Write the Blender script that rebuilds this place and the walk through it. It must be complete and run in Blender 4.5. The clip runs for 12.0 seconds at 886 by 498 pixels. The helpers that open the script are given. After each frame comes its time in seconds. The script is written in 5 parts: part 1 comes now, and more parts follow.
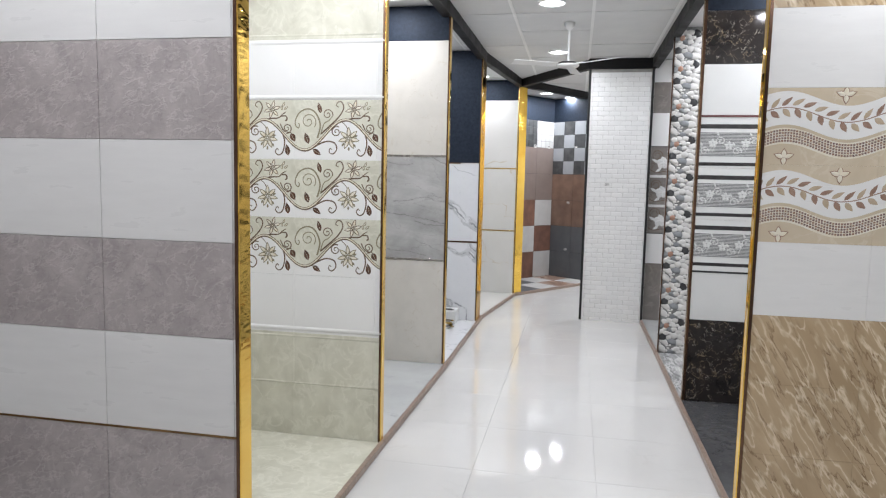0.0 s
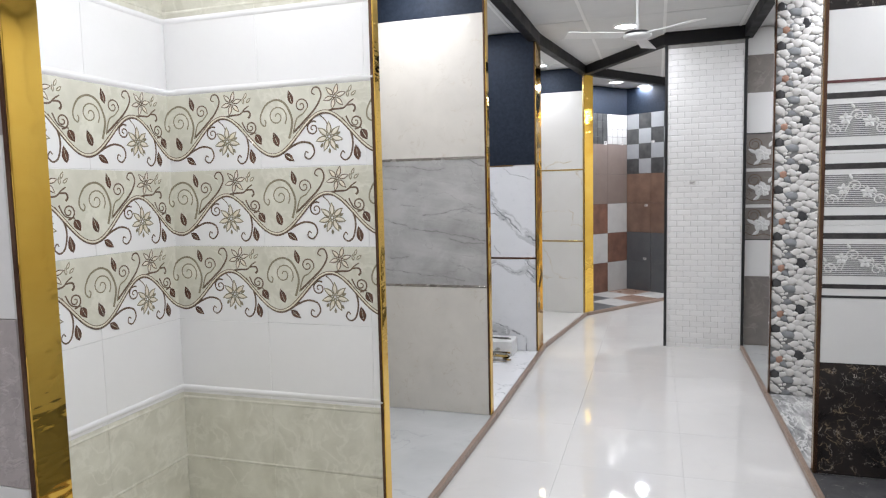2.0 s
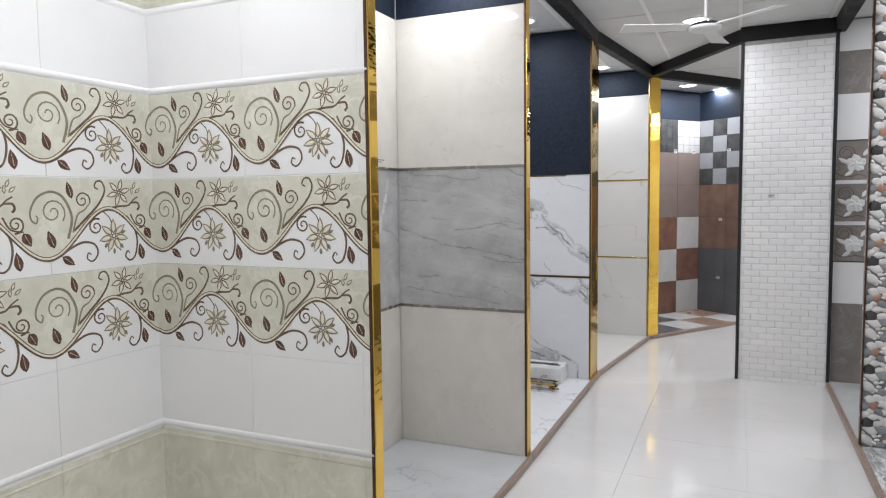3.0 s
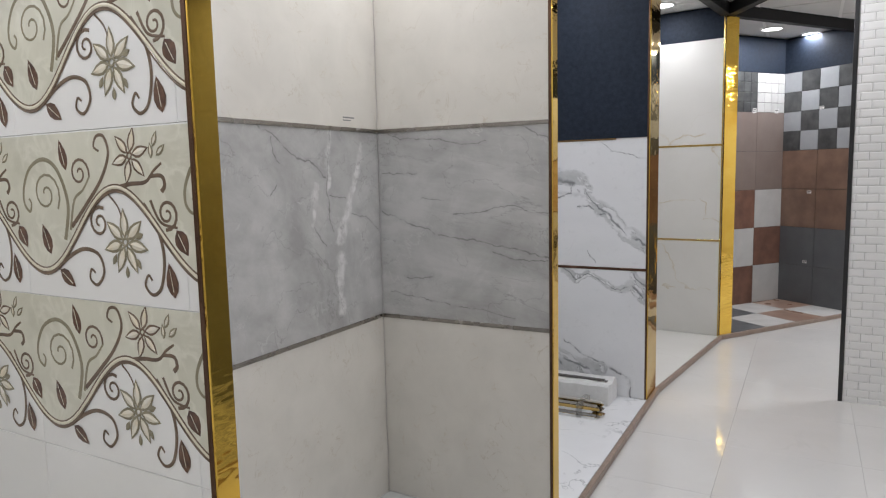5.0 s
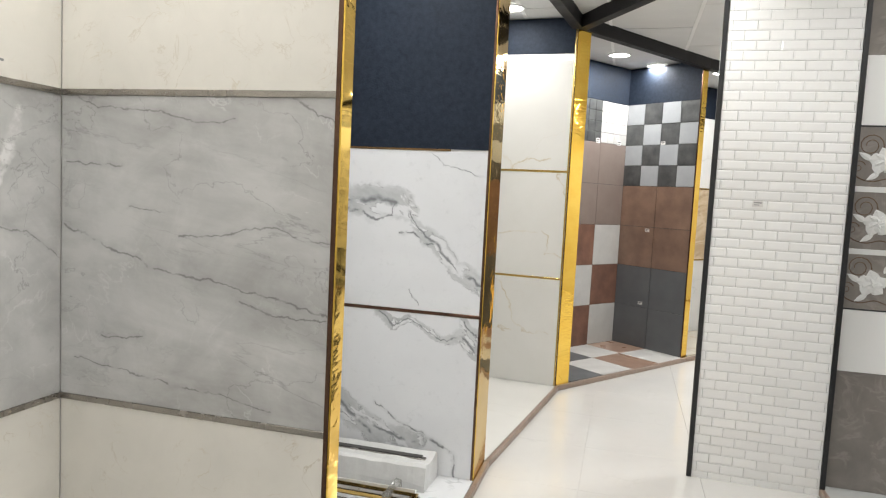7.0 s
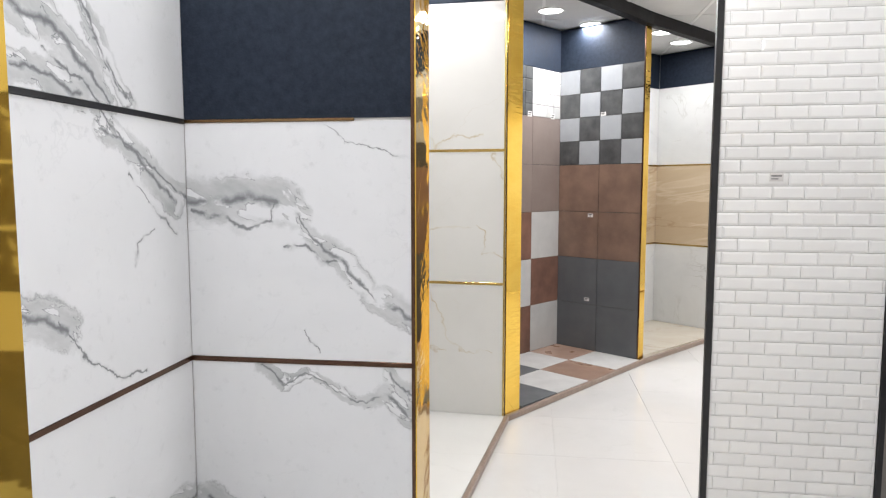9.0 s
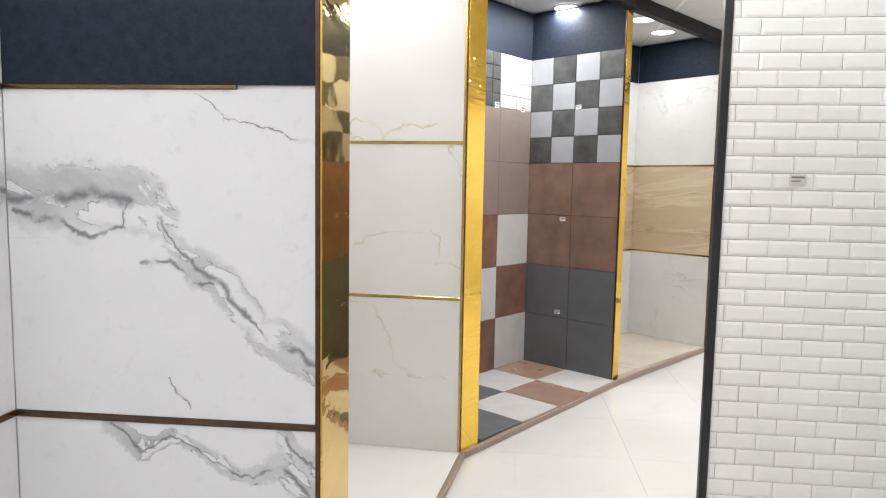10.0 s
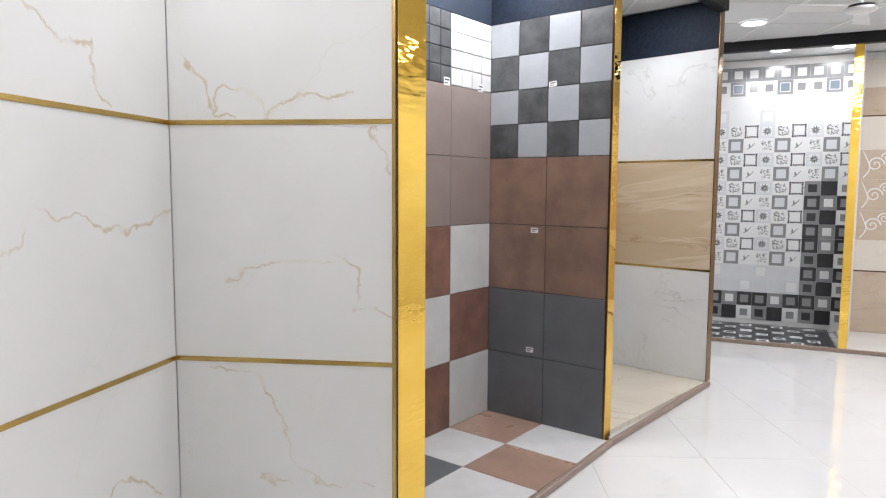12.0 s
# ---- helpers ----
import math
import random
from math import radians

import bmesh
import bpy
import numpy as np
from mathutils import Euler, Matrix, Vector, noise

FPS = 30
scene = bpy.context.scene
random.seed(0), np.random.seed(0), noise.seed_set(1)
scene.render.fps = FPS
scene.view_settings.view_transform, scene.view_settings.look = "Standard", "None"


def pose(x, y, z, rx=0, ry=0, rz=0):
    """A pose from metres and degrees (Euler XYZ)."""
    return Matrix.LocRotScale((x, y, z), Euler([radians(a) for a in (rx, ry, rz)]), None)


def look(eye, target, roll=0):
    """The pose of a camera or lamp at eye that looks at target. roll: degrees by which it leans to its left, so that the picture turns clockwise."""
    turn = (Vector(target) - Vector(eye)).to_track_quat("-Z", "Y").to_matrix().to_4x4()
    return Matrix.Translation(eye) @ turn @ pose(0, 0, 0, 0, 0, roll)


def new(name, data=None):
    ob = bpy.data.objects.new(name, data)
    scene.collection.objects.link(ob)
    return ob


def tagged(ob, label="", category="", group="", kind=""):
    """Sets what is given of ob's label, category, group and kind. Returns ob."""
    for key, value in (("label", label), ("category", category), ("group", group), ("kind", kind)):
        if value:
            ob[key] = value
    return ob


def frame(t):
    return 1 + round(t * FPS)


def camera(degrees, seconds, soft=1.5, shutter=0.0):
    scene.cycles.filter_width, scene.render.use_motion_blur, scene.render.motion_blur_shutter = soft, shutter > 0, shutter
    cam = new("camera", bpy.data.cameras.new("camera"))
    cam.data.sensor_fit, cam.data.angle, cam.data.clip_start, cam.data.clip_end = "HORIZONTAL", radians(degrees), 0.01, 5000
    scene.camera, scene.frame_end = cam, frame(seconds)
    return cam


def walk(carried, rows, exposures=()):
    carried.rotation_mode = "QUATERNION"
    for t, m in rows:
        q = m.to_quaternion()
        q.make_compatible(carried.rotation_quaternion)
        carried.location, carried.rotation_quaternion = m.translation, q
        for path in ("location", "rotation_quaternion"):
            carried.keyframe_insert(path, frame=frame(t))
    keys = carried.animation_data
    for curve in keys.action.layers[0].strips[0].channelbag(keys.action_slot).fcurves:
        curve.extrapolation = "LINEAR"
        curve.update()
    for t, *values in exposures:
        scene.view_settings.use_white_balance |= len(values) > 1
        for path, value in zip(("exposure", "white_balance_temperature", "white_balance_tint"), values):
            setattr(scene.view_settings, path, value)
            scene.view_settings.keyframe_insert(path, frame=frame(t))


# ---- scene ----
cam = camera(67.2, 12.0, soft=1.2)
PATH = [
    (0, (0.294, -0.074, 1.463), (-0.090, 1.878, 1.266), 1.3),
    (0.5, (0.301, 0.201, 1.437), (-0.141, 2.143, 1.251), -0.1),
    (1, (0.354, 0.485, 1.472), (-0.256, 2.383, 1.310), -0.2),
    (1.5, (0.344, 0.718, 1.451), (-0.328, 2.592, 1.263), -1.8),
    (2, (0.311, 0.980, 1.468), (-0.298, 2.878, 1.293), -1.3),
    (2.5, (0.361, 1.252, 1.480), (-0.363, 3.108, 1.315), -0.9),
    (2.7, (0.382, 1.338, 1.484), (-0.386, 3.176, 1.328), -0.8),
    (4.3, (0.276, 2.154, 1.471), (-0.725, 3.881, 1.338), -2.0),
    (4.5, (0.256, 2.275, 1.475), (-0.804, 3.965, 1.332), -2.6),
    (5, (0.171, 2.577, 1.481), (-0.784, 4.319, 1.256), -1.3),
    (5.5, (0.072, 2.846, 1.449), (-0.737, 4.667, 1.270), -1.8),
    (6, (0.059, 3.130, 1.431), (-0.674, 4.988, 1.325), -0.3),
    (6.5, (0.040, 3.347, 1.453), (-0.597, 5.231, 1.243), 0.3),
    (7, (-0.036, 3.578, 1.449), (-0.556, 5.502, 1.288), 2.9),
    (7.2, (-0.062, 3.652, 1.462), (-0.544, 5.585, 1.298), 2.7),
    (8.8, (-0.286, 4.518, 1.453), (-0.565, 6.490, 1.268), 2.4),
    (9, (-0.297, 4.621, 1.450), (-0.567, 6.594, 1.264), 0.0),
    (9.5, (-0.277, 4.924, 1.438), (-0.506, 6.903, 1.259), 0.7),
    (10, (-0.245, 5.228, 1.448), (-0.435, 7.210, 1.259), 1.0),
    (10.5, (-0.256, 5.535, 1.438), (-0.346, 7.528, 1.303), 1.2),
    (11, (-0.257, 5.857, 1.447), (-0.343, 7.847, 1.273), 0.0),
    (11.5, (-0.216, 6.145, 1.458), (-0.340, 8.130, 1.268), -0.4),
    (12, (-0.244, 6.466, 1.450), (-0.305, 8.457, 1.270), 0.3),
]
EXPOSURES = [(0, -0.06, 6250, 10), (1, -0.02, 6250, 11), (1.5, -0.12, 6250, 11), (2, -0.14, 6300, 11), (2.7, -0.2, 6300, 11), (4.5, -0.45, 6250, 12), (5, -0.48, 6450, 11), (5.5, -0.58, 6700, 10),
             (6, -0.5, 6800, 9), (6.5, -0.41, 6850, 8), (7, 0.12, 6850, 7), (9, 0.19, 6600, 10), (10, 0.2, 6700, 10), (10.5, -0.06, 6800, 9), (11, -0.07, 6850, 10), (11.5, 0.2, 6800, 11), (12, 0.03, 6350, 12)]
walk(cam, [(t, look(eye, target, roll)) for t, eye, target, roll in PATH], EXPOSURES)

# ---- light ----
world = bpy.data.worlds.new("world")
scene.world = world
world.use_nodes = True
world.node_tree.nodes["Background"].inputs[0].default_value = (0.9, 0.95, 1.0, 1)
world.node_tree.nodes["Background"].inputs[1].default_value = 0.12

CEIL = 2.81
LAMP_COLOUR = (0.965, 0.972, 1.0)
# last four are added fill, brightening the hall mirrored in the gold cap
CORRIDOR_LAMPS = [(0.065, -0.49), (0.065, 1.36), (0.065, 3.21), (0.065, 5.06), (0.065, 6.91), (2.1, 12.1), (2.05, 8.8), (1.65, 8.17), (3.6, 10.6), (3.4, 8.8), (2.6, 10.4), (4.3, 9.6), (4.3, 11.2)]
BAY_LAMPS = [(-1.15, 0.0, 9), (-1.15, 1.4, 9), (-1.05, 2.25, 8.5), (-1.0, 2.85, 8), (-1.19, 3.93, 9), (-1.08, 4.75, 8), (-1.15, 5.5, 9), (-1.12, 6.35, 7),
             (-0.86, 7.38, 7), (-0.93, 8.4, 7), (-0.19, 9.98, 20), (0.16, 10.48, 19), (0.80, 10.85, 9), (1.05, 11.3, 3),
             (1.6, 1.2, 9), (1.55, 2.6, 9), (1.7, 3.6, 9), (1.6, 4.3, 9), (1.75, 5.13, 9), (1.55, 5.65, 6), (1.6, 6.6, 9), (2.03, 7.2, 6),
             (2.8, 13.15, 6), (3.3, 12.95, 6), (4.2, 12.5, 9)]
CORRIDOR_WATTS, HALL_WATTS = 11.5, 17.0


# ---- materials ----
def node_tree(name):
    m = bpy.data.materials.new(name)
    m.use_nodes = True
    return m, m.node_tree, m.node_tree.nodes["Principled BSDF"]


def nd(tree, kind, **sockets):
    n = tree.nodes.new(kind)
    for key, value in sockets.items():
        if key.startswith("_"):
            if key == "_op":
                n.operation = value
            elif key == "_type":
                n.data_type = value
            elif key == "_clamp":
                n.use_clamp = value
            continue
        key = int(key[1:]) if key[0] == "i" and key[1:].isdigit() else key.replace("_", " ")
        if hasattr(value, "is_output"):
            tree.links.new(value, n.inputs[key])
        else:
            n.inputs[key].default_value = value
    return n


def val(tree, op, a, b=0.0, c=None, clamp=False):
    n = nd(tree, "ShaderNodeMath", _op=op, _clamp=clamp, i0=a, i1=b)
    if c is not None:
        if hasattr(c, "is_output"):
            tree.links.new(c, n.inputs[2])
        else:
            n.inputs[2].default_value = c
    return n.outputs[0]


def coords(tree, scale=(1, 1, 1), turn=(0, 0, 0), loc=(0, 0, 0)):
    c = tree.nodes.new("ShaderNodeTexCoord").outputs["Object"]
    c = nd(tree, "ShaderNodeMapping", Vector=c, Rotation=turn, Location=loc).outputs[0]
    return nd(tree, "ShaderNodeMapping", Vector=c, Scale=scale).outputs[0]


def fuzz(tree, vec, scale, detail=4.0, rough=0.55, warp=0.0):
    return nd(tree, "ShaderNodeTexNoise", Vector=vec, Scale=scale, Detail=detail, Roughness=rough, Distortion=warp).outputs[0]


def ramp(tree, fac, lo, hi, a=0.0, b=1.0):
    return nd(tree, "ShaderNodeMapRange", Value=fac, From_Min=lo, From_Max=hi, To_Min=a, To_Max=b).outputs[0]


def mix(tree, fac, a, b):
    n = tree.nodes.new("ShaderNodeMix")
    n.data_type = "RGBA"
    for i, v in ((0, fac), (6, a), (7, b)):
        if hasattr(v, "is_output"):
            tree.links.new(v, n.inputs[i])
        else:
            n.inputs[i].default_value = (*v, 1) if isinstance(v, tuple) and len(v) == 3 else v
    return n.outputs[2]


def ridge(tree, vec, scale, width, detail=4.0, warp=0.6, gate=0.5):
    """Thin wandering veins: where a noise crosses its middle, broken up by a second noise."""
    line = val(tree, "ABSOLUTE", val(tree, "SUBTRACT", fuzz(tree, vec, scale, detail, 0.55, warp), 0.5))
    line = ramp(tree, line, 0.0, width, 1.0, 0.0)
    broken = ramp(tree, fuzz(tree, vec, scale * 0.7 + 1.3, 2.0), gate - 0.06, gate + 0.1)
    return val(tree, "MULTIPLY", line, broken)


def finish(m, tree, bsdf, colour, rough, bump=None, strength=0.1, dist=0.002, metal=0.0, coat=0.0):
    if hasattr(colour, "is_output"):
        tree.links.new(colour, bsdf.inputs["Base Color"])
    else:
        bsdf.inputs["Base Color"].default_value = (*colour, 1)
    if hasattr(rough, "is_output"):
        tree.links.new(rough, bsdf.inputs["Roughness"])
    else:
        bsdf.inputs["Roughness"].default_value = rough
    bsdf.inputs["Metallic"].default_value = metal
    bsdf.inputs["Coat Weight"].default_value = coat
    bsdf.inputs["Coat Roughness"].default_value = 0.03
    if bump is not None:
        b = nd(tree, "ShaderNodeBump", Height=bump, Strength=strength, Distance=dist)
        tree.links.new(b.outputs[0], bsdf.inputs["Normal"])
    return m


def speckled(name, a, b, rough=0.3, scale=14.0, fine=160.0, bump=0.15, metal=0.0, tile_var=0.0, stretch=(1, 1, 1)):
    """Two tones in clouds with a fine grain; tile_var lets each piece differ a little."""
    m, t, p = node_tree(name)
    v = coords(t, stretch)
    cloud, grain = fuzz(t, v, scale, 5.0), fuzz(t, v, fine, 2.0)
    f = val(t, "ADD", ramp(t, cloud, 0.3, 0.7, 0.0, 0.8), ramp(t, grain, 0.3, 0.7, 0.0, 0.2))
    c = mix(t, f, a, b)
    if tile_var:
        r = t.nodes.new("ShaderNodeObjectInfo").outputs["Random"]
        k = ramp(t, r, 0, 1, 1 - tile_var, 1 + tile_var)
        hsv = nd(t, "ShaderNodeHueSaturation", Color=c, Value=k)
        c = hsv.outputs[0]
    r = ramp(t, cloud, 0.3, 0.7, rough * 0.85, min(1.0, rough * 1.2))
    return finish(m, t, p, c, r, grain, bump, 0.001, metal)


def marble(name, base, shade, vein, scale=3.0, width=0.02, gate=0.5, rough=0.08, stretch=(1, 1, 1), turn=0.0, strength=0.8, extra=None, warp=0.6):
    """Polished stone look: soft clouds, thin broken veins in the wall's own plane."""
    m, t, p = node_tree(name)
    v = coords(t, stretch, (0, turn, 0))
    cloud = fuzz(t, v, scale * 0.8, 6.0, 0.6, 0.4)
    c = mix(t, ramp(t, cloud, 0.32, 0.68), base, shade)
    veins = ridge(t, v, scale, width, 7.0, warp, gate)
    c = mix(t, val(t, "MULTIPLY", veins, strength), c, vein)
    if extra:
        colour, escale, ewidth, egate, estr = extra
        c = mix(t, val(t, "MULTIPLY", ridge(t, v, escale, ewidth, 3.0, warp * 1.6, egate), estr), c, colour)
    return finish(m, t, p, c, ramp(t, cloud, 0.3, 0.7, rough * 0.8, rough * 1.3))


GOLD, GT, GP = node_tree("polished gold sheet")
gv = coords(GT, (0.45, 0.45, 0.9))
ripple = val(GT, "MULTIPLY", fuzz(GT, coords(GT, (0.7, 0.7, 2.0)), 24.0, 1.0), ramp(GT, fuzz(GT, coords(GT), 1.7, 1.0), 0.42, 0.54, 0.0, 0.28))
wave = val(GT, "ADD", val(GT, "ADD", fuzz(GT, gv, 5.0, 1.0), val(GT, "MULTIPLY", fuzz(GT, gv, 26.0, 0.0), 0.10)), ripple)
finish(GOLD, GT, GP, mix(GT, ramp(GT, fuzz(GT, gv, 5.0), 0.35, 0.65), (0.92, 0.62, 0.13), (0.84, 0.52, 0.085)), 0.045, wave, 0.32, 0.016, 1.0)

BRONZE = speckled("bronze trim", (0.30, 0.19, 0.09), (0.20, 0.12, 0.06), 0.2, 10, 90, 0.05, 1.0)
BROWN_STEEL = speckled("dark brown steel trim", (0.16, 0.09, 0.06), (0.09, 0.05, 0.035), 0.22, 12, 90, 0.05, 0.9)
STEEL = speckled("brushed steel trim", (0.42, 0.40, 0.37), (0.30, 0.28, 0.26), 0.25, 12, 90, 0.05, 1.0)
GOLD_TRIM = speckled("gold trim", (0.60, 0.42, 0.15), (0.46, 0.31, 0.10), 0.2, 10, 80, 0.04, 1.0)
BLACK_TRIM = speckled("black powder-coated trim", (0.012, 0.012, 0.013), (0.02, 0.02, 0.022), 0.4, 12, 120, 0.05)
BEAM = speckled("black painted beam", (0.010, 0.010, 0.011), (0.018, 0.017, 0.018), 0.55, 6, 120, 0.1)
NAVY = speckled("navy wall paint", (0.005, 0.009, 0.018), (0.019, 0.027, 0.043), 0.62, 34, 110, 0.9)
for dull in (NAVY, BEAM):
    dull.node_tree.nodes["Principled BSDF"].inputs["Specular IOR Level"].default_value = 0.2
PLASTER = speckled("white painted plaster", (0.70, 0.69, 0.67), (0.62, 0.61, 0.59), 0.6, 4, 80, 0.2)
GROUT = speckled("grey grout", (0.42, 0.41, 0.39), (0.30, 0.29, 0.28), 0.8, 20, 200, 0.3)
# dark joints of the checkered bay; also paints the shade in ceiling gaps
GROUT_OR_GAP_SHADE = speckled("dark grout and ceiling gap shade", (0.05, 0.05, 0.05), (0.09, 0.085, 0.08), 0.8, 20, 200, 0.3)
WOOD = speckled("brown threshold strip", (0.29, 0.215, 0.17), (0.21, 0.15, 0.115), 0.35, 10, 120, 0.3, stretch=(6, 6, 1))
CEILING_TILE = speckled("mineral ceiling tile", (0.67, 0.67, 0.665), (0.61, 0.61, 0.605), 0.85, 3, 240, 0.4)
TBAR = speckled("white ceiling bar", (0.80, 0.80, 0.79), (0.76, 0.76, 0.75), 0.4, 6, 60, 0.05)
FLOOR_TILE = marble("glossy white floor tile", (0.61, 0.60, 0.585), (0.565, 0.555, 0.54), (0.49, 0.48, 0.465), 1.6, 0.012, 0.55, 0.045, strength=0.3)
PALE_GROUT = speckled("pale floor grout", (0.63, 0.62, 0.61), (0.57, 0.56, 0.55), 0.6, 20, 200, 0.3)
WHITE_PLASTIC = speckled("white plastic", (0.80, 0.80, 0.79), (0.74, 0.74, 0.73), 0.35, 6, 60, 0.03)
LAMP_GLOW, LT, LP = node_tree("lamp diffuser")
LP.inputs["Base Color"].default_value = (0.9, 0.9, 0.9, 1)
LP.inputs["Emission Color"].default_value = (*LAMP_COLOUR, 1)
LP.inputs["Emission Strength"].default_value = 9.0

IVORY = marble("ivory marble tile", (0.66, 0.63, 0.575), (0.60, 0.575, 0.525), (0.42, 0.35, 0.26), 6.5, 0.008, 0.57, 0.045, strength=0.6, extra=((0.50, 0.42, 0.31), 13.0, 0.014, 0.60, 0.6))
WHITE_CLOUD = marble("white clouded marble tile", (0.76, 0.76, 0.745), (0.64, 0.64, 0.63), (0.46, 0.44, 0.40), 1.6, 0.010, 0.55, 0.06, (0.8, 0.8, 1.4), -0.3, 0.6)
SAND_VEIN = marble("sand veined stone tile", (0.62, 0.50, 0.35), (0.50, 0.38, 0.25), (0.34, 0.22, 0.13), 2.2, 0.02, 0.45, 0.1, (0.35, 0.35, 1.9), 0.12, 0.7, ((0.74, 0.64, 0.49), 3.0, 0.06, 0.45, 0.6))
PALE_FLOOR = marble("pale bay floor tile", (0.74, 0.73, 0.70), (0.68, 0.67, 0.645), (0.56, 0.54, 0.50), 1.6, 0.012, 0.55, 0.08, strength=0.4)
GREY_FLOOR = marble("light grey marble floor tile", (0.52, 0.53, 0.53), (0.44, 0.45, 0.45), (0.30, 0.31, 0.32), 2.4, 0.010, 0.5, 0.08, strength=0.6)


def stripe_grey():
    m, t, p = node_tree("taupe crinkled stone tile")
    v = coords(t)
    cloud = fuzz(t, v, 7.0, 6.0, 0.6, 1.2)
    crease = ridge(t, coords(t, (1.0, 1, 1.7), (0, 0.5, 0)), 17.0, 0.05, 8.0, 0.25, 0.45)
    c = mix(t, ramp(t, cloud, 0.3, 0.7), (0.47, 0.425, 0.415), (0.335, 0.298, 0.292))
    c = mix(t, val(t, "MULTIPLY", crease, 0.42), c, (0.60, 0.555, 0.54))
    c = mix(t, val(t, "MULTIPLY", ridge(t, coords(t, (1.0, 1, 1.5), (0, 0.5, 0), (0.4, 0, 0.3)), 19.0, 0.035, 6.0, 0.25, 0.50), 0.45), c, (0.25, 0.215, 0.21))
    return finish(m, t, p, c, 0.32, val(t, "ADD", crease, fuzz(t, v, 60.0, 3.0)), 0.5, 0.003)


STRIPE_GREY = stripe_grey()
STRIPE_WHITE = speckled("off-white linen tile", (0.76, 0.75, 0.735), (0.71, 0.70, 0.685), 0.3, 5, 220, 0.15, stretch=(1, 1, 5))
WHITE_GLAZE = speckled("white glazed tile", (0.80, 0.795, 0.785), (0.77, 0.765, 0.755), 0.08, 3, 60, 0.03)
GREEN_STONE = marble("green-beige stone tile", (0.68, 0.665, 0.565), (0.55, 0.535, 0.44), (0.76, 0.745, 0.65), 9.0, 0.05, 0.42, 0.16, strength=0.5)
SLATE = speckled("slate grey tile", (0.125, 0.132, 0.14), (0.095, 0.102, 0.11), 0.4, 5, 200, 0.2, tile_var=0.06)
SLATE_LIGHT = speckled("light grey tile", (0.33, 0.342, 0.355), (0.275, 0.287, 0.30), 0.35, 6, 200, 0.2, tile_var=0.08)
CHARCOAL = speckled("charcoal mottled tile", (0.028, 0.029, 0.031), (0.10, 0.103, 0.103), 0.35, 9, 160, 0.25, tile_var=0.1)
BROWN_TILE = speckled("brown cement tile", (0.245, 0.155, 0.113), (0.13, 0.078, 0.056), 0.35, 5, 180, 0.2, tile_var=0.07)
RUST = speckled("rust brown tile", (0.27, 0.14, 0.10), (0.13, 0.068, 0.05), 0.35, 6, 180, 0.2, tile_var=0.08)
TAUPE = speckled("taupe brown tile", (0.25, 0.20, 0.178), (0.21, 0.165, 0.148), 0.35, 5, 180, 0.2, tile_var=0.05)
CEMENT_WHITE = speckled("light cement tile", (0.58, 0.575, 0.56), (0.49, 0.485, 0.475), 0.4, 6, 180, 0.2, tile_var=0.05)
SAND_FLOOR = marble("cream veined floor tile", (0.66, 0.60, 0.50), (0.58, 0.51, 0.41), (0.48, 0.38, 0.27), 2.4, 0.02, 0.47, 0.08, strength=0.6)
BLACK_MARBLE = marble("black marble tile with gold veins", (0.012, 0.010, 0.010), (0.028, 0.022, 0.020), (0.40, 0.31, 0.20), 9.0, 0.009, 0.50, 0.07, strength=0.75, extra=((0.60, 0.54, 0.46), 24.0, 0.016, 0.57, 0.7), warp=0.2)
BLACK_FLOOR = marble("dark speckled floor tile", (0.060, 0.060, 0.063), (0.085, 0.085, 0.088), (0.35, 0.33, 0.30), 22.0, 0.02, 0.60, 0.12, strength=0.7)
BEIGE_STONE = marble("beige stone tile", (0.60, 0.51, 0.385), (0.53, 0.44, 0.32), (0.68, 0.61, 0.49), 6.0, 0.03, 0.45, 0.2, strength=0.5)
TAN_MARBLE = marble("tan marble tile with diagonal streaks", (0.50, 0.375, 0.235), (0.37, 0.265, 0.155), (0.17, 0.10, 0.05), 4.2, 0.020, 0.44, 0.12, (3.0, 1, 0.7), 0.52, 0.85, ((0.72, 0.60, 0.43), 6.4, 0.045, 0.44, 0.9), warp=0.12)
TAUPE_STONE = marble("taupe stone tile", (0.26, 0.235, 0.215), (0.20, 0.18, 0.165), (0.34, 0.31, 0.29), 7.0, 0.04, 0.45, 0.1, strength=0.5)
RUST_FLOOR = speckled("light rust floor tile", (0.36, 0.235, 0.175), (0.27, 0.175, 0.13), 0.3, 5, 180, 0.15, tile_var=0.06)
PEBBLE_FLOOR = marble("pebble strip floor tile", (0.55, 0.55, 0.54), (0.12, 0.12, 0.125), (0.75, 0.75, 0.74), 18.0, 0.06, 0.42, 0.15, (1, 0.3, 1))
WHITE_BRICK = speckled("white glazed subway tile", (0.84, 0.835, 0.825), (0.80, 0.795, 0.785), 0.07, 4, 50, 0.02, tile_var=0.03)


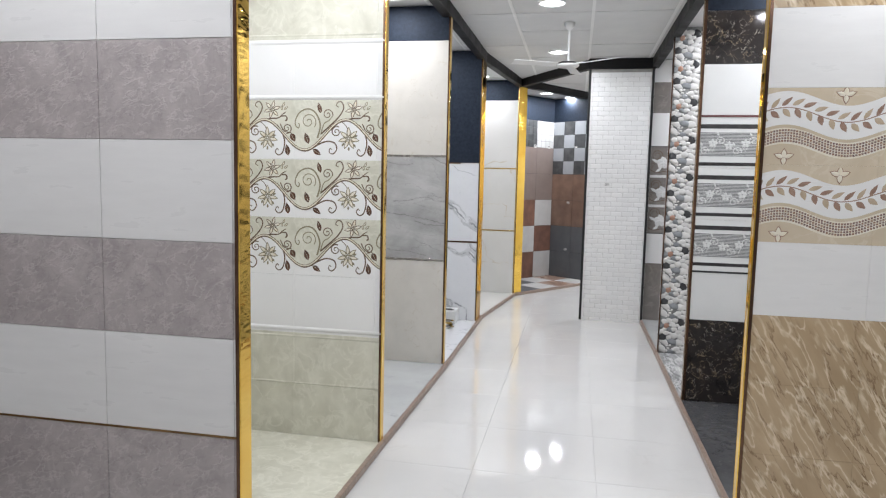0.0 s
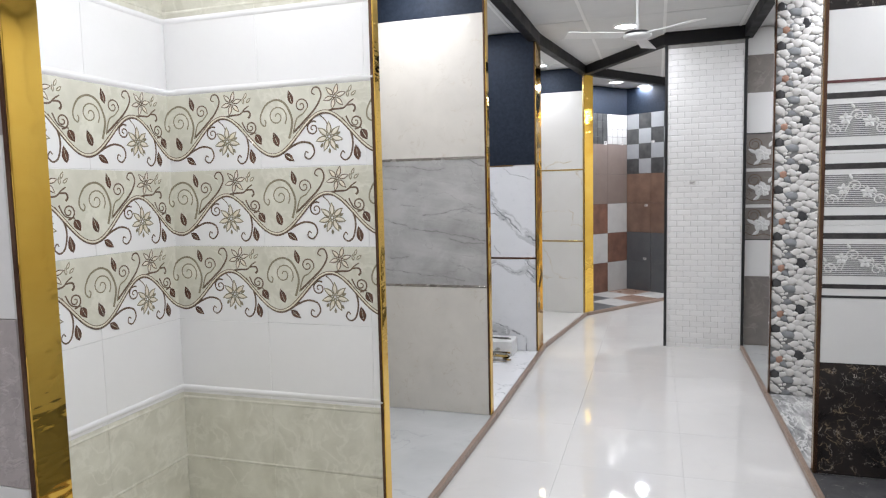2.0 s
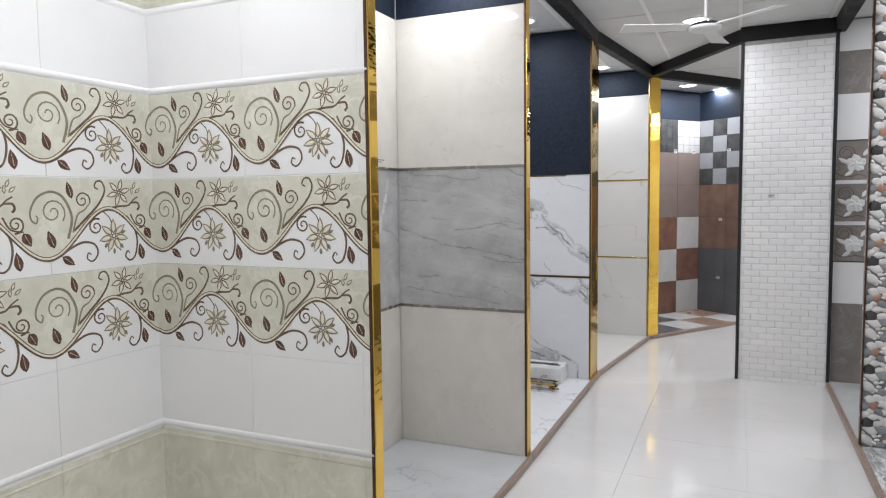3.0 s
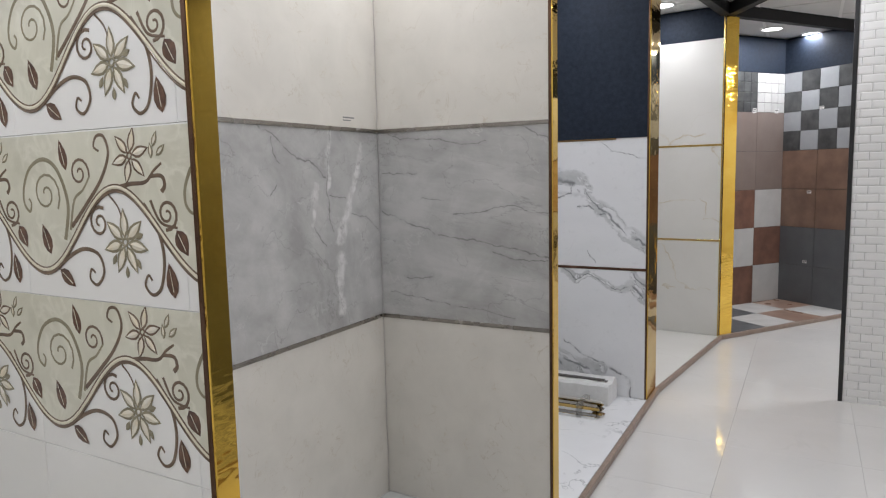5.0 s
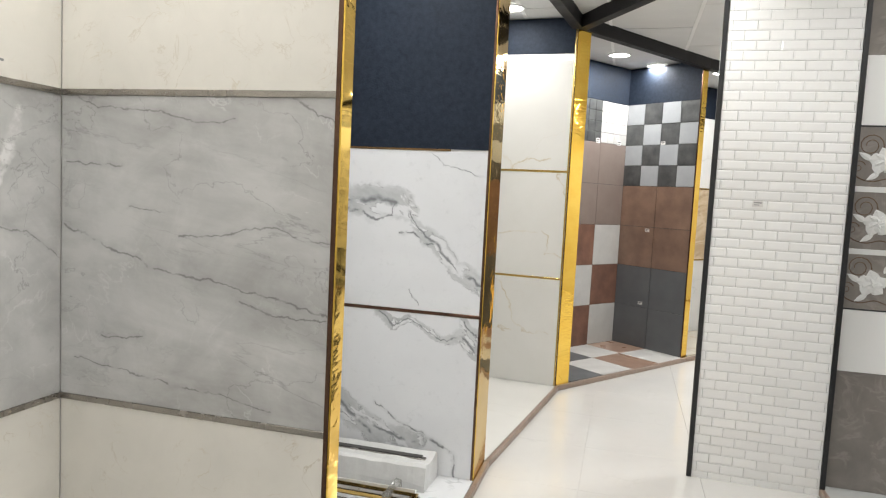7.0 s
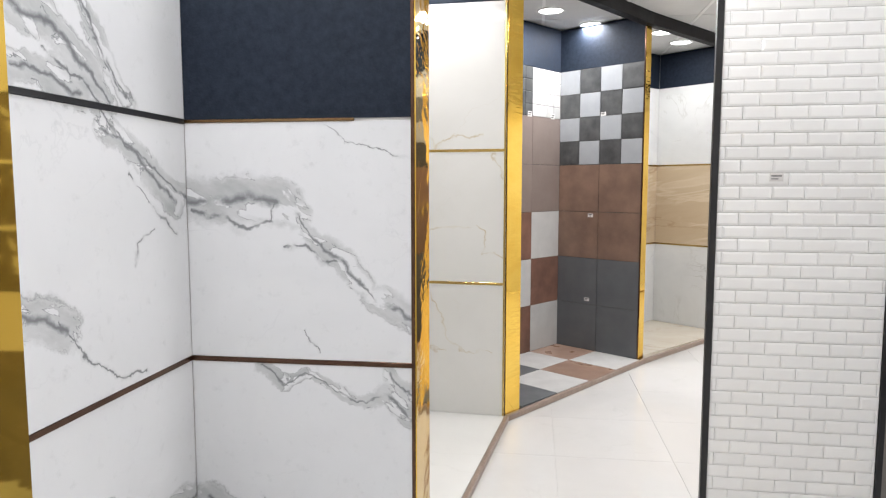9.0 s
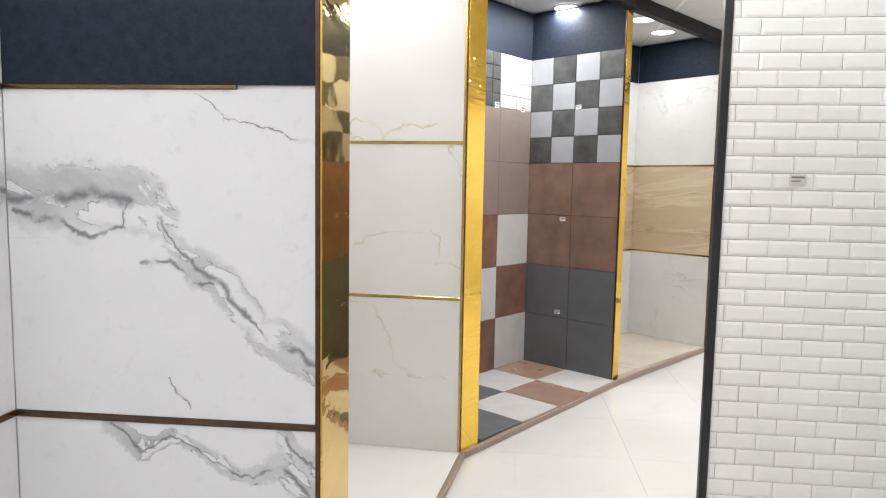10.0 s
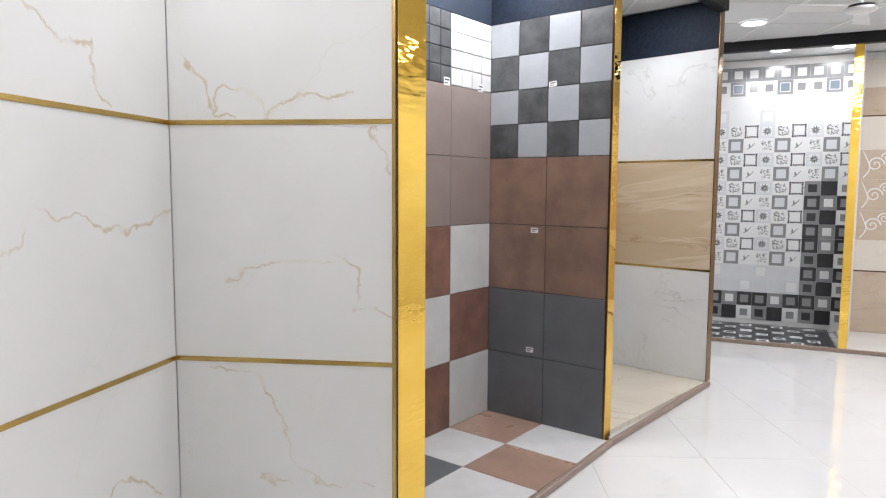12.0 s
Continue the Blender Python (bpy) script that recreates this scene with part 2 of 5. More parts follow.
def near_lines(t, q, lines):
    """How near a point is to the given lines of (x, z, half width): 1 on a line, 0 a half width off."""
    best = None
    for path in lines:
        for (x0, z0, w0), (x1, z1, _) in zip(path, path[1:]):
            ba = (x1 - x0, 0, z1 - z0)
            l2 = ba[0] ** 2 + ba[2] ** 2 + 1e-9
            pa = nd(t, "ShaderNodeVectorMath", _op="SUBTRACT", i0=q, i1=(x0, 0, z0)).outputs[0]
            h = nd(t, "ShaderNodeVectorMath", _op="DOT_PRODUCT", i0=pa, i1=ba).outputs["Value"]
            h = val(t, "DIVIDE", h, l2, clamp=True)
            s = nd(t, "ShaderNodeVectorMath", _op="SCALE", i0=ba, Scale=h).outputs[0]
            d = nd(t, "ShaderNodeVectorMath", _op="DISTANCE", i0=pa, i1=s).outputs["Value"]
            f = ramp(t, d, 0.0, w0, 1.0, 0.0)
            best = f if best is None else val(t, "MAXIMUM", best, f)
    return best


def shaken(t, v, scale, detail, amount):
    """Coordinates in the wall's plane, moved about by a noise."""
    n = nd(t, "ShaderNodeTexNoise", Vector=v, Scale=scale, Detail=detail, Roughness=0.58).outputs["Color"]
    off = nd(t, "ShaderNodeVectorMath", _op="SCALE", i0=nd(t, "ShaderNodeVectorMath", _op="SUBTRACT", i0=n, i1=(0.5, 0.5, 0.5)).outputs[0], Scale=amount).outputs[0]
    q = nd(t, "ShaderNodeVectorMath", _op="ADD", i0=v, i1=off).outputs[0]
    return nd(t, "ShaderNodeVectorMath", _op="MULTIPLY", i0=q, i1=(1, 0, 1)).outputs[0]


def drawn_marble(name, lines, seed=0.0, lean=-0.5, shift=0.0):
    """White marble whose grey bands run along given lines, ragged, with pale islands and dark seams."""
    m, t, p = node_tree(name)
    v = coords(t, loc=(-shift, 0, 0))
    broad, thin = [q for q in lines if max(w for _, _, w in q) >= 0.035], [q for q in lines if max(w for _, _, w in q) < 0.035]
    jag = shaken(t, v, 26.0, 4.0, 0.022)
    wide = near_lines(t, shaken(t, jag, 7.0, 5.0, 0.085), [[(x, z, w * 1.18) for x, z, w in q] for q in broad])
    hair = near_lines(t, shaken(t, jag, 11.0, 6.0, 0.07), [[(x, z, w * 0.8) for x, z, w in q] for q in thin])
    along = coords(t, (0.8, 1, 1.9), (0, lean, 0), (seed - shift, 0, 0))
    fine, isle, tone = fuzz(t, v, 26.0, 6.0, 0.65), fuzz(t, along, 8.0, 7.0, 0.56, 0.5), fuzz(t, along, 5.0, 6.0, 0.62)
    edge = val(t, "ADD", wide, val(t, "MULTIPLY", val(t, "SUBTRACT", fine, 0.5), 0.75))
    body = ramp(t, edge, 0.06, 0.42)
    holes = val(t, "MULTIPLY", ramp(t, isle, 0.53, 0.56), ramp(t, wide, 0.26, 0.50))
    fill = val(t, "MULTIPLY", val(t, "MULTIPLY", body, ramp(t, tone, 0.32, 0.66, 0.30, 1.0)), val(t, "SUBTRACT", 1.0, val(t, "MULTIPLY", holes, 0.95)))
    seam = ramp(t, val(t, "ABSOLUTE", val(t, "SUBTRACT", isle, 0.545)), 0.0, 0.013, 1.0, 0.0)
    core = ramp(t, wide, 0.80, 0.97)
    dark = val(t, "MULTIPLY", val(t, "MAXIMUM", val(t, "MULTIPLY", seam, ramp(t, wide, 0.12, 0.32)), core), ramp(t, fuzz(t, v, 9.0, 4.0), 0.36, 0.48), clamp=True)
    rim = ramp(t, val(t, "ABSOLUTE", val(t, "SUBTRACT", edge, 0.24)), 0.0, 0.07, 1.0, 0.0)
    dark = val(t, "MAXIMUM", dark, val(t, "MULTIPLY", val(t, "MULTIPLY", rim, 0.6), ramp(t, tone, 0.46, 0.60)))
    mist = val(t, "MULTIPLY", ramp(t, hair, 0.0, 0.9), ramp(t, tone, 0.36, 0.62))
    hairline = val(t, "MULTIPLY", ramp(t, hair, 0.62, 0.92), ramp(t, fuzz(t, v, 14.0, 5.0), 0.38, 0.50))
    cloud = fuzz(t, v, 2.0, 5.0, 0.6, 0.5)
    c = mix(t, ramp(t, cloud, 0.4, 0.75), (0.71, 0.715, 0.727), (0.66, 0.665, 0.677))
    c = mix(t, val(t, "MULTIPLY", ridge(t, v, 1.5, 0.004, 7.0, 0.5, 0.54), 0.35), c, (0.52, 0.53, 0.545))
    c = mix(t, val(t, "MULTIPLY", fill, 0.9), c, (0.38, 0.39, 0.395))
    c = mix(t, val(t, "MULTIPLY", mist, 0.55), c, (0.44, 0.45, 0.46))
    c = mix(t, val(t, "MULTIPLY", val(t, "MAXIMUM", dark, hairline), 0.85), c, (0.15, 0.155, 0.165))
    return finish(m, t, p, c, 0.05)


def drawn_grey(name, dark_lines, pale_lines, lean, stretch, shift=0.0):
    """Grey marble: soft streaked clouds, pale streaks and thin dark cracks along given lines."""
    m, t, p = node_tree(name)
    v = coords(t, loc=(-shift, 0, 0))
    along = coords(t, stretch, (0, lean, 0))
    cloud, streak, fine = fuzz(t, along, 2.2, 7.0, 0.6, 0.5), fuzz(t, along, 7.0, 6.0, 0.62, 0.4), fuzz(t, v, 40.0, 3.0)
    blot = fuzz(t, v, 5.0, 6.0, 0.65, 0.6)
    f = val(t, "ADD", val(t, "ADD", val(t, "MULTIPLY", cloud, 0.5), val(t, "MULTIPLY", streak, 0.2)), val(t, "MULTIPLY", blot, 0.3))
    c = mix(t, ramp(t, f, 0.41, 0.59), (0.335, 0.33, 0.32), (0.50, 0.495, 0.485))
    jag = shaken(t, v, 30.0, 4.0, 0.024)
    if pale_lines:
        pale = near_lines(t, shaken(t, jag, 9.0, 6.0, 0.09), [[(x, z, w * 0.5) for x, z, w in q] for q in pale_lines])
        c = mix(t, val(t, "MULTIPLY", ramp(t, pale, 0.05, 0.6), ramp(t, fuzz(t, v, 22.0, 6.0, 0.65), 0.38, 0.58, 0.1, 0.75)), c, (0.70, 0.695, 0.685))
    c = mix(t, val(t, "MULTIPLY", ridge(t, along, 2.6, 0.006, 7.0, 0.5, 0.50), 0.45), c, (0.20, 0.195, 0.19))
    c = mix(t, val(t, "MULTIPLY", ridge(t, v, 4.6, 0.009, 7.0, 0.6, 0.55), 0.5), c, (0.62, 0.615, 0.605))
    c = mix(t, val(t, "MULTIPLY", ridge(t, coords(t, (1.0, 1, 1.3), (0, lean, 0), (0.7, 0, 0.2)), 3.1, 0.005, 8.0, 0.35, 0.49), 0.5), c, (0.19, 0.185, 0.18))
    lie = near_lines(t, shaken(t, jag, 9.0, 6.0, 0.045), [[(x, z, w * 1.5) for x, z, w in path] for path in dark_lines])
    gate = ramp(t, fuzz(t, v, 12.0, 4.0), 0.34, 0.50)
    c = mix(t, val(t, "MULTIPLY", val(t, "MULTIPLY", lie, gate), 0.22, clamp=True), c, (0.24, 0.235, 0.23))
    crack = val(t, "MULTIPLY", ramp(t, lie, 0.83, 0.97), ramp(t, fuzz(t, v, 19.0, 4.0), 0.36, 0.50), clamp=True)
    c = mix(t, val(t, "MULTIPLY", crack, 0.62), c, (0.10, 0.097, 0.094))
    return finish(m, t, p, c, ramp(t, fine, 0.3, 0.7, 0.05, 0.08))


LOWER_VEINS = [
    [(-1.46, 0.36, 0.06), (-1.36, 0.26, 0.05), (-1.24, 0.17, 0.03)],
    [(-1.25, 0.37, 0.02), (-1.10, 0.27, 0.025), (-0.93, 0.21, 0.028), (-0.82, 0.14, 0.025), (-0.81, 0.03, 0.02)],
    [(-1.40, 0.30, 0.05), (-1.20, 0.22, 0.05), (-1.02, 0.19, 0.035)],
]
UPPER_VEINS = [
    [(6.0, 1.93, 0.05), (6.08, 1.89, 0.06), (6.14, 1.86, 0.06), (6.22, 1.85, 0.055), (6.30, 1.80, 0.05), (6.38, 1.75, 0.03), (6.46, 1.68, 0.02)],
    [(6.22, 2.10, 0.02), (6.30, 2.0, 0.024), (6.39, 1.87, 0.036), (6.45, 1.79, 0.03), (6.53, 1.70, 0.02)],
    [(6.10, 1.72, 0.04), (6.22, 1.72, 0.05), (6.34, 1.69, 0.03)],
    [(6.41, 1.60, 0.03), (6.50, 1.58, 0.04), (6.59, 1.53, 0.05), (6.68, 1.46, 0.055), (6.78, 1.40, 0.05)],
    [(6.06, 1.15, 0.06), (6.16, 1.13, 0.06), (6.24, 1.08, 0.04)],
]
STATUARIO = drawn_marble("white marble with a grey vein band", LOWER_VEINS + [
    [(-1.54, 1.40, 0.085), (-1.40, 1.405, 0.085), (-1.28, 1.41, 0.08), (-1.17, 1.40, 0.05), (-1.12, 1.36, 0.02), (-1.08, 1.29, 0.032), (-1.02, 1.24, 0.05), (-0.95, 1.20, 0.045), (-0.89, 1.13, 0.022), (-0.84, 1.08, 0.05), (-0.70, 1.0, 0.065)],
    [(-1.49, 1.36, 0.03), (-1.38, 1.345, 0.03), (-1.30, 1.30, 0.025), (-1.21, 1.335, 0.02), (-1.19, 1.41, 0.02)],
    [(-1.16, 1.247, 0.016), (-1.08, 1.25, 0.018), (-1.03, 1.19, 0.018), (-0.98, 1.2, 0.016)],
    [(-1.26, 0.83, 0.03), (-1.16, 0.785, 0.025), (-1.09, 0.815, 0.02), (-1.0, 0.765, 0.022), (-0.88, 0.72, 0.03), (-0.82, 0.76, 0.04), (-0.72, 0.67, 0.045)],
    [(-0.80, 0.83, 0.03), (-0.75, 0.777, 0.035), (-0.71, 0.745, 0.03)],
    [(-1.02, 1.65, 0.008), (-0.94, 1.60, 0.009), (-0.85, 1.565, 0.009), (-0.72, 1.54, 0.008)],
    [(-1.09, 0.965, 0.010), (-1.045, 0.89, 0.008)],
], shift=0.034)
STATUARIO_B = drawn_marble("white marble with grey veins", UPPER_VEINS + [
    [(6.40, 1.66, 0.03), (6.52, 1.56, 0.03), (6.63, 1.528, 0.03), (6.70, 1.487, 0.03), (6.80, 1.43, 0.04), (6.85, 1.41, 0.05)],
    [(6.53, 1.48, 0.016), (6.605, 1.42, 0.018), (6.69, 1.35, 0.022), (6.78, 1.30, 0.02)],
    [(6.65, 1.32, 0.012), (6.556, 1.285, 0.012), (6.54, 1.216, 0.010)],
    [(6.21, 1.117, 0.014), (6.29, 1.0, 0.014), (6.45, 0.904, 0.018), (6.57, 0.883, 0.02)],
    [(6.1, 0.60, 0.04), (6.2, 0.585, 0.04), (6.34, 0.534, 0.05), (6.51, 0.435, 0.05), (6.7, 0.38, 0.06), (6.85, 0.36, 0.06)],
    [(6.30, 1.99, 0.02), (6.34, 1.918, 0.02), (6.41, 1.83, 0.022), (6.50, 1.73, 0.022), (6.57, 1.69, 0.02)],
    [(6.2, 1.78, 0.02), (6.325, 1.734, 0.022), (6.40, 1.684, 0.02)],
], seed=3.0, shift=-0.088)


def drawn_cream(name, lines):
    """Cream polished tile: faint clouds and broken gold-brown hairlines along given lines, each in a soft halo."""
    m, t, p = node_tree(name)
    v = coords(t)
    cloud, fine, gap = fuzz(t, v, 1.6, 5.0, 0.6, 0.5), fuzz(t, v, 24.0, 4.0), fuzz(t, v, 7.0, 4.0, 0.6)
    lie = near_lines(t, shaken(t, v, 10.0, 8.0, 0.13), [[(x, z, 0.012) for x, z in q] for q in lines])
    hair = val(t, "MULTIPLY", ramp(t, lie, 0.45, 0.85), ramp(t, gap, 0.40, 0.58), clamp=True)
    halo = val(t, "MULTIPLY", ramp(t, lie, 0.0, 0.9), ramp(t, fuzz(t, v, 4.0, 4.0), 0.36, 0.62), clamp=True)
    c = mix(t, ramp(t, cloud, 0.35, 0.7), (0.72, 0.71, 0.685), (0.67, 0.66, 0.63))
    c = mix(t, val(t, "MULTIPLY", ridge(t, v, 1.3, 0.004, 6.0, 0.3, 0.53), 0.3), c, (0.60, 0.56, 0.48))
    c = mix(t, val(t, "MULTIPLY", halo, 0.5), c, (0.63, 0.57, 0.45))
    c = mix(t, val(t, "MULTIPLY", hair, 0.65), c, (0.47, 0.36, 0.20))
    return finish(m, t, p, c, ramp(t, fine, 0.3, 0.7, 0.04, 0.06))


CREAM_VEIN = drawn_cream("cream tile with gold veins", [
    [(-1.195, 1.88), (-1.124, 1.79), (-1.1, 1.705), (-1.015, 1.68)],
    [(-1.1, 1.71), (-1.05, 1.79), (-0.967, 1.77), (-0.922, 1.68), (-0.857, 1.727), (-0.755, 1.758), (-0.635, 1.755)],
    [(-0.55, 1.66), (-0.53, 1.58), (-0.488, 1.5)],
    [(-1.05, 1.14), (-0.932, 1.188), (-0.809, 1.203), (-0.657, 1.215), (-0.597, 1.18), (-0.602, 1.04), (-0.48, 1.02)],
    [(-1.15, 0.85), (-0.987, 0.812), (-0.911, 0.734), (-0.875, 0.616), (-0.837, 0.517), (-0.722, 0.418), (-0.566, 0.43)],
    [(-0.956, 0.445), (-0.858, 0.426)],
])
CREAM_VEIN_B = drawn_cream("cream tile with a gold vein line", [
    [(-0.6, 1.95), (-0.517, 1.867), (-0.436, 1.839), (-0.366, 1.862), (-0.351, 1.768), (-0.29, 1.70)],
    [(-0.80, 1.22), (-0.641, 1.31), (-0.605, 1.376), (-0.545, 1.395), (-0.503, 1.358), (-0.435, 1.37), (-0.375, 1.353), (-0.324, 1.307), (-0.19, 1.328), (-0.036, 1.375), (0.007, 1.346)],
    [(-0.45, 0.42), (-0.309, 0.538), (-0.209, 0.51), (-0.1, 0.40)],
])
GREY_MARBLE = drawn_grey("grey veined marble tile", [
    [(-1.49, 1.66, 0.011), (-1.4, 1.63, 0.011), (-1.29, 1.63, 0.011), (-1.19, 1.61, 0.011), (-1.1, 1.6, 0.011), (-1.0, 1.61, 0.011)],
    [(-0.87, 1.68, 0.012), (-0.8, 1.63, 0.012), (-0.72, 1.6, 0.012)],
    [(-1.15, 1.31, 0.011), (-1.03, 1.32, 0.011), (-0.91, 1.35, 0.011), (-0.84, 1.34, 0.011), (-0.72, 1.31, 0.011)],
    [(-1.5, 1.32, 0.014), (-1.41, 1.29, 0.014), (-1.3, 1.25, 0.014), (-1.2, 1.22, 0.014), (-1.06, 1.21, 0.014), (-0.93, 1.18, 0.014), (-0.73, 1.15, 0.014)],
    [(-1.5, 1.49, 0.009), (-1.33, 1.48, 0.009)],
    [(-1.3, 1.38, 0.009), (-1.18, 1.37, 0.009)],
    [(-0.98, 1.16, 0.011), (-0.88, 1.13, 0.011), (-0.74, 1.14, 0.011)],
    [(-1.39, 1.04, 0.01), (-1.31, 1.03, 0.01), (-1.25, 1.04, 0.01)],
    [(-1.47, 0.97, 0.008), (-1.22, 0.94, 0.008), (-0.88, 0.9, 0.008)],
], [], -0.16, (0.45, 1, 1.7), 0.036)
GREY_MARBLE_B = drawn_grey("grey marble tile with pale streaks", [
    [(4.25, 1.69, 0.014), (4.33, 1.67, 0.014), (4.42, 1.63, 0.014), (4.51, 1.57, 0.014), (4.63, 1.53, 0.014), (4.7, 1.48, 0.014)],
    [(4.41, 1.62, 0.011), (4.43, 1.56, 0.011), (4.45, 1.53, 0.011)],
    [(4.43, 1.46, 0.013), (4.4, 1.42, 0.013)],
    [(4.75, 1.69, 0.01), (4.73, 1.57, 0.01), (4.71, 1.45, 0.01), (4.73, 1.31, 0.01), (4.75, 1.26, 0.01)],
    [(4.73, 1.4, 0.009), (4.83, 1.39, 0.009)],
    [(4.87, 1.33, 0.01), (4.98, 1.3, 0.01), (5.07, 1.23, 0.01)],
    [(4.63, 1.29, 0.01), (4.69, 1.21, 0.01)],
], [
    [(4.75, 1.67, 0.035), (4.72, 1.54, 0.035), (4.73, 1.44, 0.035)],
    [(4.95, 1.6, 0.05), (4.89, 1.43, 0.05), (4.83, 1.32, 0.05), (4.78, 1.21, 0.05)],
    [(4.65, 1.44, 0.04), (4.62, 1.31, 0.04)],
    [(4.79, 1.14, 0.07), (4.77, 1.0, 0.07), (4.79, 0.94, 0.07)],
], 0.75, (1.2, 1, 0.8), -0.056)
STATUARIO_F = marble("white marble floor tile", (0.76, 0.765, 0.775), (0.70, 0.705, 0.72), (0.32, 0.335, 0.35), 2.6, 0.012, 0.5, 0.06, strength=0.8)
PEB_GAP = speckled("grey pebble ground", (0.17, 0.17, 0.17), (0.27, 0.27, 0.265), 0.5, 20, 150, 0.2)


# ---- building helpers ----
def mesh_of(name, verts, faces, mat, smooth=False):
    me = bpy.data.meshes.new(name)
    me.from_pydata(verts, [], faces)
    for mm in (mat if isinstance(mat, (list, tuple)) else [mat]):
        me.materials.append(mm)
    if smooth:
        me.polygons.foreach_set("use_smooth", [True] * len(me.polygons))
    me.update()
    return me


def part(name, me, parent=None, label="", loc=None):
    ob = new(name, me)
    if parent is not None:
        ob.parent = parent
    if loc is not None:
        ob.location = loc
    return tagged(ob, label)


def box_data(x0, x1, y0, y1, z0, z1, b=0.0):
    """A box with its edges cut by b: vertices and faces."""
    bm = bmesh.new()
    bmesh.ops.create_cube(bm, size=1.0)
    for v in bm.verts:
        v.co = ((x0 + x1) / 2 + v.co.x * (x1 - x0), (y0 + y1) / 2 + v.co.y * (y1 - y0), (z0 + z1) / 2 + v.co.z * (z1 - z0))
    if b:
        bmesh.ops.bevel(bm, geom=list(bm.edges), offset=b, segments=1, affect="EDGES")
    bm.verts.index_update()
    out = [tuple(v.co) for v in bm.verts], [[v.index for v in f.verts] for f in bm.faces]
    bm.free()
    return out


def box(name, x0, x1, y0, y1, z0, z1, mat, parent=None, b=0.002, label="", at=None):
    ob = part(name, mesh_of(name, *box_data(x0, x1, y0, y1, z0, z1, b), mat), parent, label)
    if at is not None:
        ob.matrix_basis = at
    return ob


def tile(parent, x0, x1, z0, z1, mat, t=0.008, gap=0.0008, b=0.0010, y=0.0, name="tile", label=""):
    """A wall tile with cut edges on the wall's face (the wall's own x, z; its face at y)."""
    a0, a1, c0, c1 = x0 + gap, x1 - gap, z0 + gap, z1 - gap
    vs = [(a0, y, c0), (a1, y, c0), (a1, y, c1), (a0, y, c1)]
    vs += [(a0, y - t + b, c0), (a1, y - t + b, c0), (a1, y - t + b, c1), (a0, y - t + b, c1)]
    vs += [(a0 + b, y - t, c0 + b), (a1 - b, y - t, c0 + b), (a1 - b, y - t, c1 - b), (a0 + b, y - t, c1 - b)]
    fs = [(8, 9, 10, 11)]
    for k in range(4):
        j = (k + 1) % 4
        fs += [(k, j, 4 + j, 4 + k), (4 + k, 4 + j, 8 + j, 8 + k)]
    me = mesh_of(name, vs, fs, mat)
    return part(name, me, parent, label)


def wall(name, at, x0, x1, thick, z1, mat, label, z0=0.0):
    """A wall's core; at maps its own x (along), y (into the wall), z (up) to the world."""
    w = box(name, x0, x1, 0.0, thick, z0, z1, mat, b=0.0, at=at)
    return tagged(w, label, "wall", kind="structure")


def facing(ox, oy, dx, dy):
    d = math.hypot(dx, dy)
    return pose(ox, oy, 0, 0, 0, math.degrees(math.atan2(dy / d, dx / d)))


def rows_of(parent, x0, x1, zs, mats, w, start=None, name="tile", t=0.008, gap=0.0008):
    """Courses of tiles between the heights zs, one material a course, w wide."""
    for (za, zb), m in zip(zip(zs, zs[1:]), mats):
        x = x0 if start is None else start
        while x < x1 - 0.004:
            a, b_ = max(x, x0), min(x + w, x1)
            if b_ - a > 0.006:
                tile(parent, a, b_, za, zb, m, t, gap, name=name)
            x += w


# ---- floor and ceiling ----
FX, FY, FT = -0.17, 4.44, 0.62
floor = tagged(box("floor", -2.4, 6.6, -3.2, 15.2, -0.10, -0.009, PALE_GROUT, b=0.0), "glossy white showroom floor of large square tiles", "floor", kind="structure")
for i in range(-1, 11):
    for j in range(-8, 17):
        x, y = FX + i * FT, FY + j * FT
        if (x > 1.1 and y < 6.9) or (x > 4.6) or y > 12.9:
            continue
        b, g = 0.0005, 0.0005
        vs = [(x + g, y + g, -0.009), (x + FT - g, y + g, -0.009), (x + FT - g, y + FT - g, -0.009), (x + g, y + FT - g, -0.009)]
        vs += [(px, py, -b) for px, py, _ in vs]
        vs += [(x + g + b, y + g + b, 0), (x + FT - g - b, y + g + b, 0), (x + FT - g - b, y + FT - g - b, 0), (x + g + b, y + FT - g - b, 0)]
        fs = [(8, 9, 10, 11)]
        for k in range(4):
            n = (k + 1) % 4
            fs += [(k, n, 4 + n, 4 + k), (4 + k, 4 + n, 8 + n, 8 + k)]
        part("tile", mesh_of("floor tile", vs, fs, FLOOR_TILE), floor)

CX, CY, CT = -0.245, 5.37, 0.615
cv, cf, cm = [], [], []


def add_box(x0, x1, y0, y1, z0, z1, mi):
    n = len(cv)
    cv.extend([(x0, y0, z0), (x1, y0, z0), (x1, y1, z0), (x0, y1, z0), (x0, y0, z1), (x1, y0, z1), (x1, y1, z1), (x0, y1, z1)])
    for f in ((3, 2, 1, 0), (4, 5, 6, 7), (0, 1, 5, 4), (1, 2, 6, 5), (2, 3, 7, 6), (3, 0, 4, 7)):
        cf.append([n + k for k in f])
        cm.append(mi)


